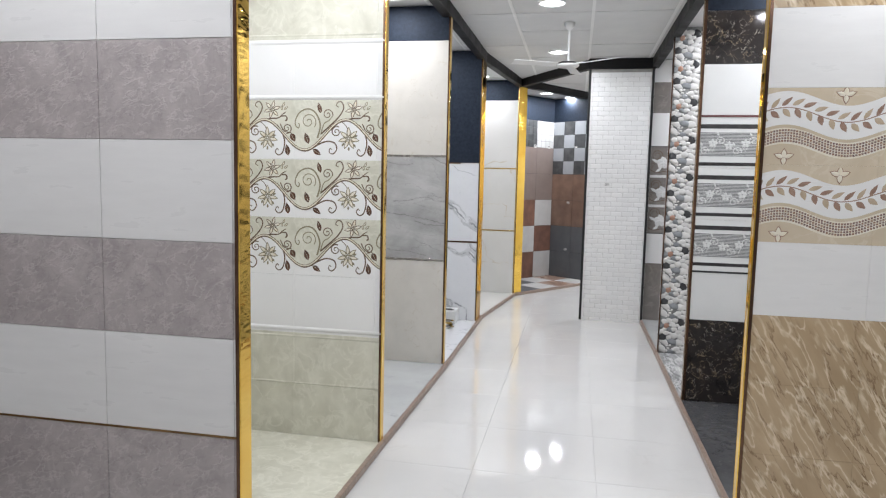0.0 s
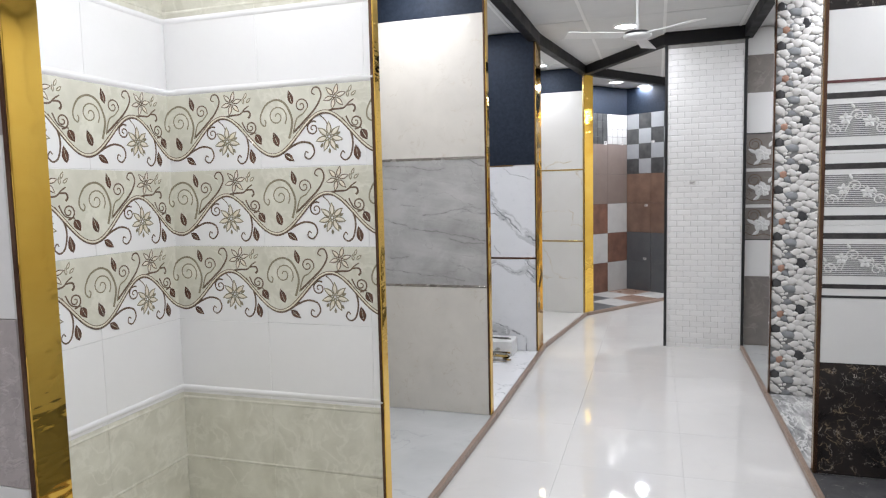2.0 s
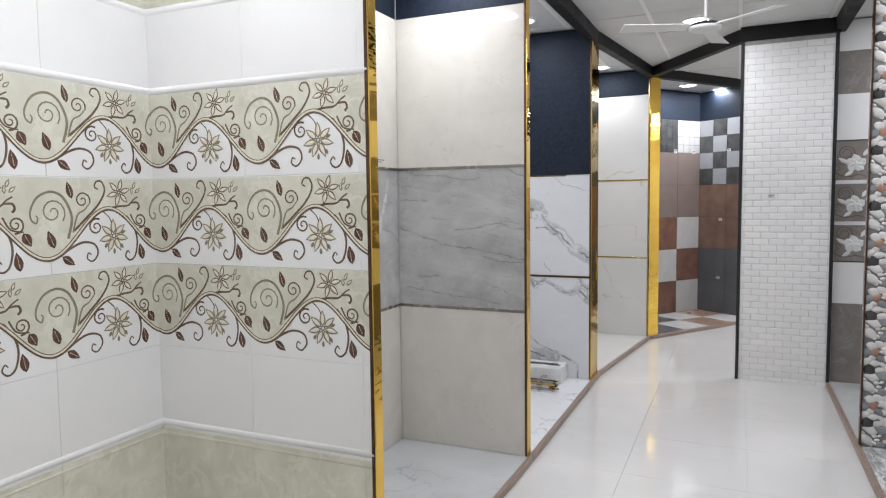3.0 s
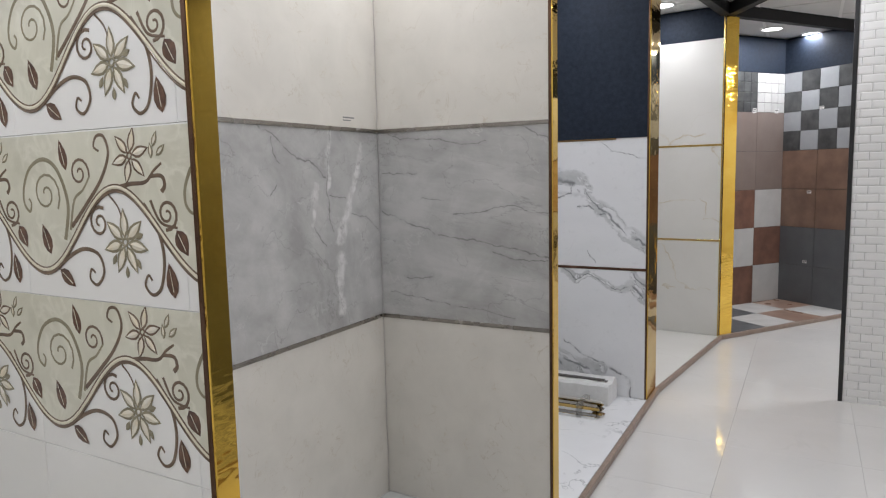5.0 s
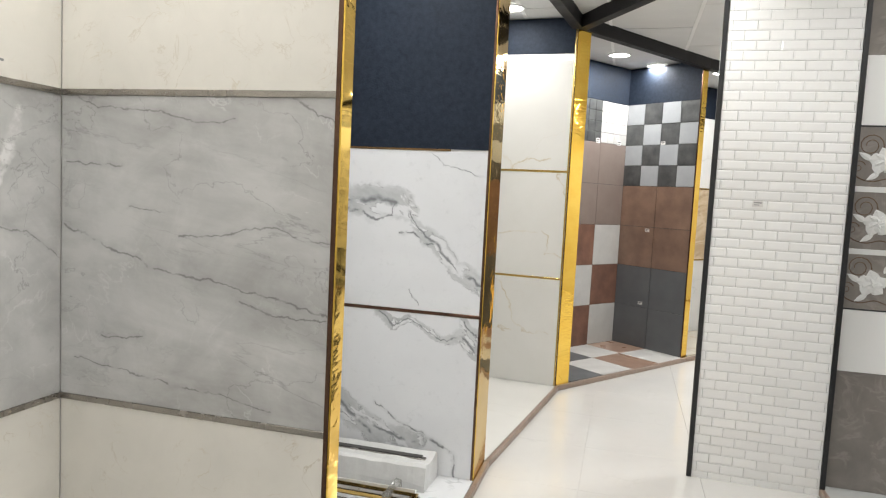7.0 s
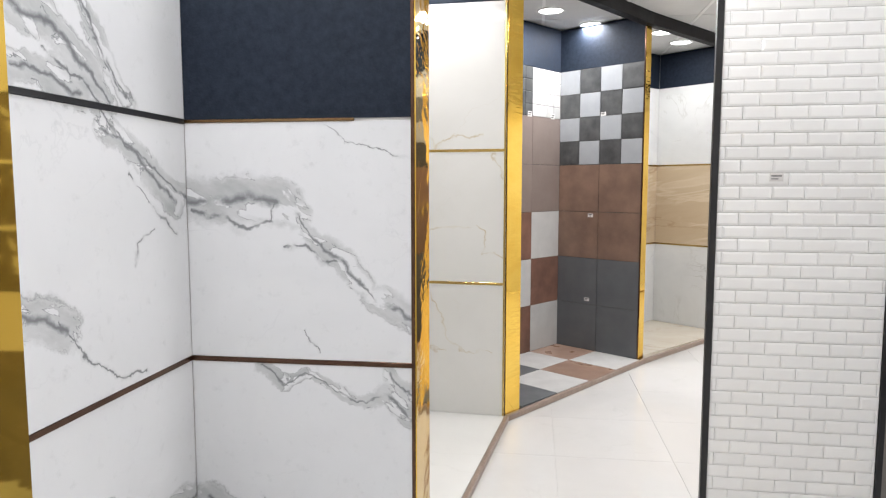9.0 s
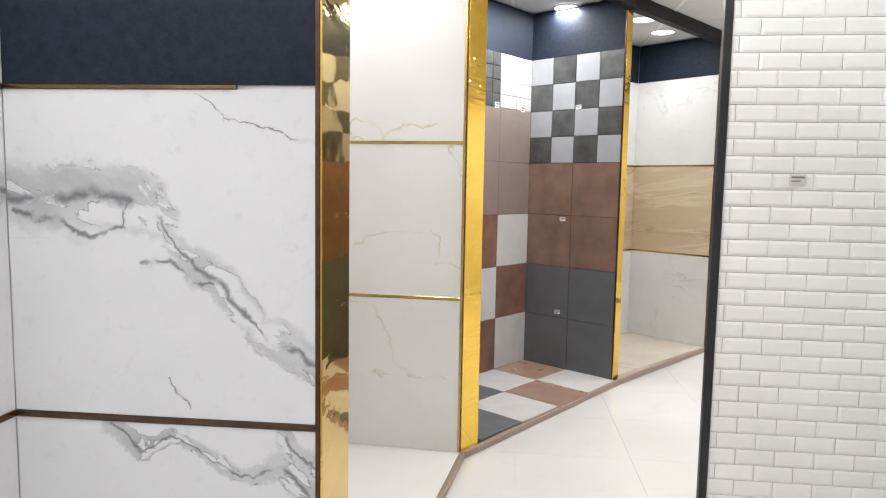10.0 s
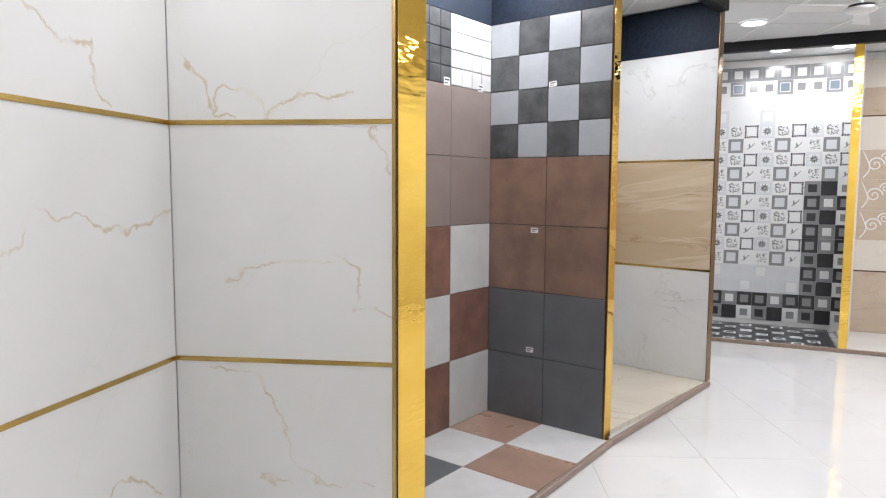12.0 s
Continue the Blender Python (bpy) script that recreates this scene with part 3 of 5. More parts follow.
for i in range(-4, 12):
    for j in range(-14, 17):
        x, y = CX + i * CT, CY + j * CT
        dz = random.uniform(-0.0015, 0.0015)
        add_box(x + 0.003, x + CT - 0.003, y + 0.0045, y + CT - 0.0045, CEIL + dz, CEIL + 0.015, 0)
    add_box(x - 0.012, x + 0.012, CY - 14 * CT, CY + 17 * CT, CEIL - 0.004, CEIL + 0.002, 1)
# dark backing sheet whose colour stands in for shade between the ceiling tiles
add_box(CX - 4 * CT, CX + 12 * CT, CY - 14 * CT, CY + 17 * CT, CEIL + 0.016, CEIL + 0.06, 2)
cme = mesh_of("ceiling", cv, cf, [CEILING_TILE, TBAR, GROUT_OR_GAP_SHADE])
cme.polygons.foreach_set("material_index", cm)
tagged(new("ceiling", cme), "white suspended ceiling of square mineral tiles", "ceiling", kind="structure")

# plain walls added to close the place; the near east one brightens the gold cap's reflection
for nm, x0, x1, y0, y1 in (("wall_south", -2.4, 5.1, -3.3, -3.2), ("wall_west", -2.5, -2.4, -3.3, 15.3), ("wall_north", -2.4, 5.1, 15.2, 15.3), ("wall_east", 5.1, 5.2, -3.3, 15.3)):
    tagged(box(nm, x0, x1, y0, y1, 0, 3.0, PLASTER, b=0), "plain white wall added to close the place", "wall", kind="structure")


# ---- lamps ----
def disc(r, z, n=32, r0=0.0):
    if r0:
        vs = [(rr * math.cos(a), rr * math.sin(a), z) for rr in (r0, r) for a in [2 * math.pi * k / n for k in range(n)]]
        return vs, [(k, n + k, n + (k + 1) % n, (k + 1) % n) for k in range(n)]
    return [(r * math.cos(2 * math.pi * k / n), r * math.sin(2 * math.pi * k / n), z) for k in range(n)], [list(range(n))[::-1]]


def lathe(profile, n=28):
    """A turned body round z from (radius, height) pairs."""
    vs = [(r * math.cos(2 * math.pi * k / n), r * math.sin(2 * math.pi * k / n), z) for r, z in profile for k in range(n)]
    fs = [(i * n + k, i * n + (k + 1) % n, (i + 1) * n + (k + 1) % n, (i + 1) * n + k) for i in range(len(profile) - 1) for k in range(n)]
    return vs, fs


RIM = mesh_of("rim", *lathe([(0.105, 0.0), (0.105, -0.010), (0.100, -0.014), (0.092, -0.012), (0.090, -0.004)]), WHITE_PLASTIC, True)
DIFFUSER = mesh_of("diffuser", *disc(0.091, -0.006), LAMP_GLOW)


def downlight(x, y, watts, group):
    e = tagged(new("ceiling_light"), "round white LED ceiling downlight, switched on", "ceiling light", group)
    e.location = (x, y, CEIL - 0.001)
    part("rim", RIM, e)
    part("diffuser", DIFFUSER, e, "glowing white diffuser")
    lamp = bpy.data.lights.new("lamp", "AREA")
    lamp.shape, lamp.size, lamp.energy, lamp.color = "DISK", 0.18, watts, LAMP_COLOUR
    lo = new("lamp", lamp)
    lo.parent, lo.location = e, (0, 0, -0.022)


# the added hall fill takes the same downlight body as the real ones
for x, y in CORRIDOR_LAMPS:
    downlight(x, y, CORRIDOR_WATTS if y < 7.5 else HALL_WATTS, "corridor downlights")
for x, y, watts in BAY_LAMPS:
    downlight(x, y, watts, "bay downlights")

# ---- the row of display bays: partitions, back walls, caps ----
TOP = 2.80
NORTH = pose(0, 0, 0)


def cap(parent, x, t, mat=GOLD, side=1, z1=2.72, y0=-0.012):
    """Sheet metal that covers the end of a partition, with a dark edge strip on its face."""
    box("cap", x, x + 0.005 * side, y0, t + 0.004, 0.031, z1, mat, parent, 0.001, "polished gold metal end cap")
    box("edge_strip", x - 0.012 * side, x - 0.0005 * side, -0.0125, -0.002, 0.031, z1, BROWN_STEEL, parent, 0.001, "dark brown edge strip")


def band(parent, x0, x1, z0, mat=NAVY, z1=TOP, t=0.004, label="navy painted band below the ceiling"):
    box("painted_band", x0, x1, -t, 0.0, z0, z1, mat, parent, 0.0, label)


def strip(parent, x0, x1, z, mat, h=0.016, label="metal joint strip"):
    box("joint_strip", x0, x1, -0.011, -0.001, z - h / 2, z + h / 2, mat, parent, 0.001, label)

Z1, Z2, Z3 = 0.857, 1.668, 2.54
BAYZ = 0.03

# striped partition
s_wall = wall("partition_wall_striped", facing(0, 1.862, 1, 0), -2.0, -0.742, 0.056, TOP, PLASTER, "partition tiled in grey and white stripes")
zs = [0.0, 0.31, 0.622, 0.947, 1.258, 1.58, 1.893, 2.21, 2.525]
rows_of(s_wall, -1.672, -0.742, zs, [STRIPE_WHITE, STRIPE_GREY] * 4, 0.468, start=-1.23 - 0.468)
cap(s_wall, -0.742, 0.056)
band(s_wall, -2.0, -0.742, 2.525)
s_back = wall("back_wall_striped", pose(-1.68, 0, 0, 0, 0, 90), -3.2, 1.866, 0.08, TOP, PLASTER, "bay back wall tiled in grey and white stripes")
rows_of(s_back, -1.5, 1.856, zs, [STRIPE_WHITE, STRIPE_GREY] * 4, 0.468)

# floral bay
f_wall = wall("partition_wall_floral", facing(0, 3.360, 1, 0), -1.74, -0.71, 0.034, TOP, PLASTER, "partition tiled with floral scroll tiles over green-beige stone tiles")
f_back = wall("back_wall_floral", pose(-1.666, 0, 0, 0, 0, 90), 1.934, 3.370, 0.08, TOP, PLASTER, "bay back wall with floral scroll tiles")
FZ = [0.03, 0.322, 0.615, 0.94, 1.256, 1.575, 1.89, 2.205, 2.52]
for w_, x0, x1, st in ((f_wall, -1.658, -0.712, -1.652 - 0.03), (f_back, 1.94, 3.362, 3.362 - 3 * 0.466 + 0.03)):
    rows_of(w_, x0, x1, FZ, [GREEN_STONE, GREEN_STONE, WHITE_GLAZE, WHITE_GLAZE, WHITE_GLAZE, WHITE_GLAZE, WHITE_GLAZE, GREEN_STONE], 0.466, start=st, gap=0.0003)
    band(w_, x0, x1, 2.525)
cap(f_wall, -0.71, 0.034)

# grey marble bay
g_wall = wall("partition_wall_marble", facing(0, 5.029, 1, 0), -1.60, -0.688, 0.042, TOP, PLASTER, "partition in ivory and grey marble courses")
g_back = wall("back_wall_marble", pose(-1.489, 0, 0, 0, 0, 90), 3.435, 5.029, 0.08, TOP, PLASTER, "bay back wall in ivory and grey marble courses")
for w_, x0, x1, mid, sp in ((g_wall, -1.481, -0.690, GREY_MARBLE, 1.0), (g_back, 3.44, 5.021, GREY_MARBLE_B, 1.235)):
    x = x1
    while x > x0 + 0.01:
        a = max(x0, x - sp)
        tile(w_, a, x, BAYZ, Z1 - 0.007, IVORY)
        tile(w_, a, x, Z1 + 0.007, Z2 - 0.007, mid)
        tile(w_, a, x, Z2 + 0.007, Z3, IVORY)
        x -= sp
    for z in (Z1, Z2):
        strip(w_, x0, x1, z, STEEL)
    band(w_, x0, x1, Z3 + 0.002)
cap(g_wall, -0.688, 0.042)

# white marble bay
m_wall = wall("partition_wall_white_marble", facing(0, 6.767, 1, 0), -1.6, -0.682, 0.255, TOP, PLASTER, "partition in white veined marble under a navy panel")
m_back = wall("back_wall_white_marble", pose(-1.479, 0, 0, 0, 0, 90), 5.087, 6.767, 0.08, TOP, PLASTER, "bay back wall in white marble with grey veins")
tile(m_wall, -1.471, -0.684, BAYZ, Z1 - 0.008, STATUARIO)
tile(m_wall, -1.471, -0.684, Z1 + 0.008, Z2 - 0.004, STATUARIO)
strip(m_wall, -1.471, -0.684, Z1, BROWN_STEEL)
box("joint_strip", -1.471, -0.882, -0.012, -0.001, Z2 - 0.004, Z2 + 0.006, BRONZE, m_wall, 0.001, "bronze top strip")
band(m_wall, -1.471, -0.684, Z2 + 0.006, t=0.006, label="navy textured panel above the marble")
for xa, xb in ((5.09, 5.46), (5.46, 6.759)):
    tile(m_back, xa, xb, BAYZ, Z1 - 0.008, STATUARIO_B)
    tile(m_back, xa, xb, Z1 + 0.008, Z2 - 0.008, STATUARIO_B)
    tile(m_back, xa, xb, Z2 + 0.008, Z3, STATUARIO_B)
strip(m_back, 5.09, 6.759, Z1, BROWN_STEEL)
strip(m_back, 5.09, 6.759, Z2, BLACK_TRIM)
band(m_back, 5.09, 6.759, Z3 + 0.002)
cap(m_wall, -0.682, 0.255)

# cream bay, its end wall a wedge
CHK_O = Vector((-0.084, 10.668, 0))
CHK_X, CHK_U = Vector((0.8043, -0.5943, 0)).normalized(), Vector((0.5943, 0.8043, 0)).normalized()
w_wall = wall("partition_wall_cream", facing(0.003, 8.636, 0.997, -0.0773), -1.33, -0.472, 0.06, TOP, PLASTER, "partition in cream gold-veined tiles")
w_back = wall("back_wall_cream", facing(-1.252, 8.727, 0.19, 1), -1.6, 0.0, 0.08, TOP, PLASTER, "bay back wall in cream gold-veined tiles")
for w_, x0, x1, veined in ((w_wall, -1.250, -0.474, CREAM_VEIN), (w_back, -1.57, -0.002, CREAM_VEIN_B)):
    for za, zb in ((BAYZ, Z1 - 0.007), (Z1 + 0.007, Z2 - 0.007), (Z2 + 0.007, Z3)):
        tile(w_, x0, x1, za, zb, veined)
    for z in (Z1, Z2):
        strip(w_, x0, x1, z, GOLD_TRIM)
    band(w_, x0, x1, Z3 + 0.002)
box("edge_strip", -0.484, -0.4725, -0.0125, -0.002, 0.031, 2.72, GOLD_TRIM, w_wall, 0.001, "gold edge strip")
w_cap = wall("partition_end_gold", facing(-0.464, 8.672, *CHK_U[:2]), 0.0, 0.140, 0.05, 2.72, BROWN_STEEL, "partition end clad in polished gold sheet")
w_cap.matrix_basis = facing(-0.464, 8.672, *CHK_U[:2])
box("cap", 0.0, 0.142, -0.005, 0.0, 0.031, 2.72, GOLD, w_cap, 0.001, "polished gold metal end cap")
c_near = wall("partition_wall_near", facing(-1.062, 9.337, 0.65, -0.48), 0.0, 0.78, 0.05, TOP, TAUPE, "taupe rear face of a partition")

# checkered bay
c_wall = wall("partition_wall_checkered", facing(CHK_O.x, CHK_O.y, *CHK_X[:2]), -0.1, 0.812, 0.062, TOP, GROUT_OR_GAP_SHADE, "partition with black and grey checker tiles over brown and slate tiles")
c_back = wall("back_wall_checkered", facing(CHK_O.x, CHK_O.y, *CHK_U[:2]), -1.64, 0.0, 0.08, TOP, GROUT_OR_GAP_SHADE, "bay back wall in brown, grey and white square tiles")
H = 0.402
for i in range(2):
    xa, xb = 0.008 + i * 0.401, 0.008 + (i + 1) * 0.401
    for r, m in enumerate((SLATE, SLATE, BROWN_TILE, BROWN_TILE)):
        tile(c_wall, xa, xb, BAYZ + r * H, BAYZ + (r + 1) * H, m, gap=0.0022)
for i in range(4):
    for r in range(4):
        z = BAYZ + 4 * H + r * 0.2015
        tile(c_wall, 0.008 + i * 0.2005, 0.008 + (i + 1) * 0.2005, z, z + 0.2015, SLATE_LIGHT if (i + r) % 2 else CHARCOAL, gap=0.0022)
for i in range(4):
    xb, xa = -0.004 - i * H, -0.004 - (i + 1) * H
    for r in range(6):
        za, zb = BAYZ + r * H, BAYZ + (r + 1) * H
        if r < 3:
            tile(c_back, xa, xb, za, zb, CEMENT_WHITE if (i + r) % 2 == 0 else RUST, gap=0.0018)
        elif r < 5:
            tile(c_back, xa, xb, za, zb, TAUPE, gap=0.0015)
        else:
            m = (CEMENT_WHITE, CHARCOAL)[i % 2]
            n = 4
            for a in range(n):
                for b_ in range(n):
                    tile(c_back, xa + a * H / n, xa + (a + 1) * H / n, za + b_ * H / n, za + (b_ + 1) * H / n, m, gap=0.002, b=0.003)
for w_, x0, x1 in ((c_wall, 0.0, 0.810), (c_back, -1.64, 0.0)):
    band(w_, x0, x1, BAYZ + 6 * H + 0.004)
cap(c_wall, 0.812, 0.062)

# sand stone bay
O_O = Vector((0.970, 11.911, 0))
O_X, O_U = Vector((0.745, -0.667, 0)), Vector((0.667, 0.745, 0))
o_wall = wall("partition_wall_sand", facing(O_O.x, O_O.y, *O_X[:2]), -0.1, 0.80, 0.06, TOP, PLASTER, "partition in white marble courses with a sand stone course")
o_back = wall("back_wall_sand", facing(O_O.x, O_O.y, *O_U[:2]), -1.42, 0.0, 0.08, TOP, PLASTER, "bay back wall in white marble and sand stone courses")
for w_, x0, x1 in ((o_wall, 0.009, 0.798), (o_back, -1.40, -0.001)):
    for za, zb, m in ((BAYZ, Z1 - 0.007, WHITE_CLOUD), (Z1 + 0.007, Z2 - 0.007, SAND_VEIN), (Z2 + 0.007, 2.455, WHITE_CLOUD)):
        tile(w_, x0, x1, za, zb, m)
    for z in (Z1, Z2):
        strip(w_, x0, x1, z, GOLD_TRIM)
    band(w_, x0, x1, 2.457)
box("cap", 0.80, 0.805, -0.012, 0.064, 0.031, 2.72, BRONZE, o_wall, 0.001, "bronze metal end cap")
o_rear = wall("wall_beyond_sand_bay", facing(1.61, 11.43, -0.75, 2.0), 0.0, 2.2, 0.06, TOP, PLASTER, "plain white wall")

# mosaic bay across the far hall
MO_X = Vector((0.922, -0.388, 0))
MO_Y = Vector((0.388, 0.922, 0))
MO_O = Vector((3.133, 12.478, 0))
far_at = MO_O + MO_Y * 0.95
x_wall = wall("back_wall_mosaic", facing(far_at.x, far_at.y, *MO_X[:2]), -2.4, 0.16, 0.08, TOP, PLASTER, "bay back wall with black, grey and white square pattern tiles")
x_side = wall("partition_wall_far", facing(MO_O.x + 0.065, MO_O.y - 0.02, *(MO_Y * 0.95 + MO_X * 0.14)[:2]), 0.0, 0.95, 0.06, TOP, PLASTER, "partition between two far bays")
y_wall = wall("back_wall_ornament", facing(far_at.x, far_at.y, *MO_X[:2]), 0.19, 1.9, 0.08, TOP, PLASTER, "bay back wall in cream and beige ornament tiles")

# ---- the far side of the corridor ----
r_wall = wall("partition_wall_leaf", facing(-0.006, 2.968, 1, 0), 1.052, 2.3, 0.028, TOP, PLASTER, "partition in beige stone tiles with leaf garland tiles")
k_wall = wall("partition_wall_black", facing(0, 4.588, 1, 0), 1.062, 2.3, 0.02, TOP, PLASTER, "partition in black marble and white tiles with scroll bands")
p_wall = wall("partition_wall_pebble", facing(0, 5.908, 1, 0), 1.048, 2.3, 0.02, TOP, PEB_GAP, "partition in pebble pattern tiles")
n_wall = wall("partition_wall_rose", facing(0, 7.40, 1, 0), 1.06, 2.3, 0.08, TOP, PLASTER, "partition in white and taupe tiles with rose relief tiles")
right_back = wall("wall_east_bays", pose(2.30, 0, 0, 0, 0, -90), -7.5, 3.2, 0.08, TOP, PLASTER, "white bay back wall")

# subway tile pillar
PIL_D = Vector((0.670, -0.008, 0)).normalized()
pillar = wall("pillar_wall", facing(0.391, 7.337, *PIL_D[:2]), 0.0, 0.648, 0.012, 2.70, GROUT, "white bevelled subway tile pillar with black corner trims")

# ---- raised bay floors and thresholds ----
def slab(name, pts, z0, z1, mat, label, cat="floor"):
    n = len(pts)
    vs = [(x, y, z0) for x, y in pts] + [(x, y, z1) for x, y in pts]
    fs = [list(range(n))[::-1], list(range(n, 2 * n))] + [(k, (k + 1) % n, n + (k + 1) % n, n + k) for k in range(n)]
    return tagged(new(name, mesh_of(name, vs, fs, mat)), label, cat, kind="structure")


def threshold(x0, y0, x1, y1, w=0.027, h=0.038):
    d = Vector((x1 - x0, y1 - y0, 0))
    ob = box("threshold", 0, d.length, -w / 2, w / 2, 0.0, h, WOOD, None, 0.004, at=facing(x0, y0, d.x, d.y))
    tagged(ob, "brown threshold strip along the bay edge", "threshold", "bay thresholds", "structure")


slab("bay_floor_striped", [(-1.63, -3.2), (-0.74, -3.2), (-0.74, 1.86), (-1.63, 1.86)], 0, BAYZ, PALE_FLOOR, "pale tiled bay floor")
slab("bay_floor_floral", [(-1.656, 1.94), (-0.71, 1.94), (-0.71, 3.362), (-1.656, 3.362)], 0, BAYZ, GREEN_STONE, "green-beige stone bay floor")
slab("bay_floor_marble", [(-1.48, 3.44), (-0.70, 3.44), (-0.685, 5.021), (-1.48, 5.021)], 0, BAYZ, GREY_FLOOR, "light grey marble bay floor")
slab("bay_floor_white_marble", [(-1.47, 5.09), (-0.685, 5.09), (-0.68, 6.759), (-1.47, 6.759)], 0, BAYZ, STATUARIO_F, "white marble bay floor with grey veins")
slab("bay_floor_cream", [(-1.55, 7.03), (-0.68, 7.03), (-0.465, 8.665), (-1.24, 8.725)], 0, BAYZ, PALE_FLOOR, "pale cream bay floor")
c_floor = slab("bay_floor_checkered", [tuple((CHK_O - CHK_U * 1.63)[:2]), tuple((CHK_O - CHK_U * 1.63 + CHK_X * 0.85)[:2]), tuple((CHK_O + CHK_X * 0.85)[:2]), tuple(CHK_O[:2])], 0, BAYZ - 0.009, GROUT_OR_GAP_SHADE, "bay floor of brown, white and slate squares")
slab("bay_floor_sand", [tuple((O_O - O_U * 1.40)[:2]), tuple((O_O - O_U * 1.40 + O_X * 0.8)[:2]), tuple((O_O + O_X * 0.8)[:2]), tuple(O_O[:2])], 0, BAYZ, SAND_FLOOR, "sand veined bay floor")
slab("bay_floor_mosaic", [tuple((MO_O - MO_X * 2.3)[:2]), tuple(MO_O[:2]), tuple((MO_O + MO_Y * 0.95)[:2]), tuple((MO_O - MO_X * 2.3 + MO_Y * 0.95)[:2])], 0, BAYZ - 0.004, CHARCOAL, "bay floor with black and white square pattern")
slab("bay_floor_ornament", [tuple((MO_O + MO_X * 0.07)[:2]), tuple((MO_O + MO_X * 1.9)[:2]), tuple((MO_O + MO_X * 1.9 + MO_Y * 0.95)[:2]), tuple((MO_O + MO_X * 0.07 + MO_Y * 0.95)[:2])], 0, BAYZ, PALE_FLOOR, "pale bay floor")
slab("bay_floor_black", [(1.05, 3.05), (2.3, 3.05), (2.3, 4.58), (1.05, 4.58)], 0, BAYZ, BLACK_FLOOR, "dark grey speckled bay floor")
slab("bay_floor_pebble", [(1.05, 4.64), (2.3, 4.64), (2.3, 5.9), (1.05, 5.9)], 0, BAYZ, PEBBLE_FLOOR, "grey and white pebble strip bay floor")
slab("bay_floor_rose", [(1.05, 5.96), (2.3, 5.96), (2.3, 7.45), (1.05, 7.45)], 0, BAYZ, GREY_FLOOR, "grey bay floor")
slab("bay_floor_leaf", [(1.05, -3.2), (2.3, -3.2), (2.3, 2.975), (1.05, 2.975)], 0, BAYZ, PALE_FLOOR, "pale bay floor")
for a, b_ in zip([(-0.725, -3.2), (-0.72, 1.87), (-0.70, 3.37), (-0.667, 5.03), (-0.662, 7.02)], [(-0.72, 1.87), (-0.70, 3.37), (-0.667, 5.03), (-0.662, 7.02), (-0.452, 8.66)]):
    threshold(*a, *b_)
threshold(-0.452, 8.66, 0.60, 10.165)
threshold(0.60, 10.165, 1.585, 11.37)
a, b_ = MO_O - MO_X * 1.35, MO_O + MO_X * 1.9
threshold(a.x, a.y, b_.x, b_.y)
threshold(1.03, -3.2, 1.04, 5.9)
threshold(1.04, 5.9, 1.04, 7.44)


# ---- beams under the ceiling along the bay edges ----
def beam(x0, y0, x1, y1, w=0.075, z0=2.715):
    d = Vector((x1 - x0, y1 - y0, 0))
    ob = box("beam", -0.03, d.length + 0.03, -w / 2, w / 2, z0, CEIL + 0.01, BEAM, None, 0.003, at=facing(x0, y0, d.x, d.y))
    tagged(ob, "black painted beam under the ceiling", "beam", "ceiling beams", "structure")


beam(-0.745, -3.2, -0.735, 3.37)
beam(-0.735, 3.37, -0.697, 6.90)
beam(-0.697, 6.90, -0.467, 8.69)
beam(-0.467, 8.69, 0.585, 10.185)
beam(0.585, 10.185, 1.575, 11.38)
beam(-0.437, 8.69, 0.42, 7.37)
beam(1.06, -3.2, 1.06, 7.40)
beam(a.x, a.y, b_.x, b_.y)
b0 = facing(0.391, 7.337, *PIL_D[:2])
tagged(box("beam", -0.02, 0.668, -0.03, 0.07, 2.702, CEIL + 0.01, BEAM, None, 0.003, at=b0), "black painted beam over the pillar", "beam", "ceiling beams", "structure")


# ---- relief and print patterns on the tiles ----
def bez(points, n=8):
    """A smooth line through the points."""
    pts = [Vector((x, z)) for x, z in points]
    out = []
    for i in range(len(pts) - 1):
        p0, p1, p2, p3 = pts[max(i - 1, 0)], pts[i], pts[i + 1], pts[min(i + 2, len(pts) - 1)]
        for k in range(n):
            s = k / n
            out.append(0.5 * (2 * p1 + (p2 - p0) * s + (2 * p0 - 5 * p1 + 4 * p2 - p3) * s * s + (3 * p1 - p0 - 3 * p2 + p3) * s ** 3))
    return out + [pts[-1]]


def curl(cx, cz, r0, r1, a0, turns, n=22):
    """A spiral line from radius r0 at angle a0 (degrees) in to r1."""
    out = []
    for k in range(n + 1):
        s = k / n
        a = radians(a0 + 360 * turns * s)
        r = r0 + (r1 - r0) * s
        out.append(Vector((cx + r * math.cos(a), cz + r * math.sin(a))))
    return out


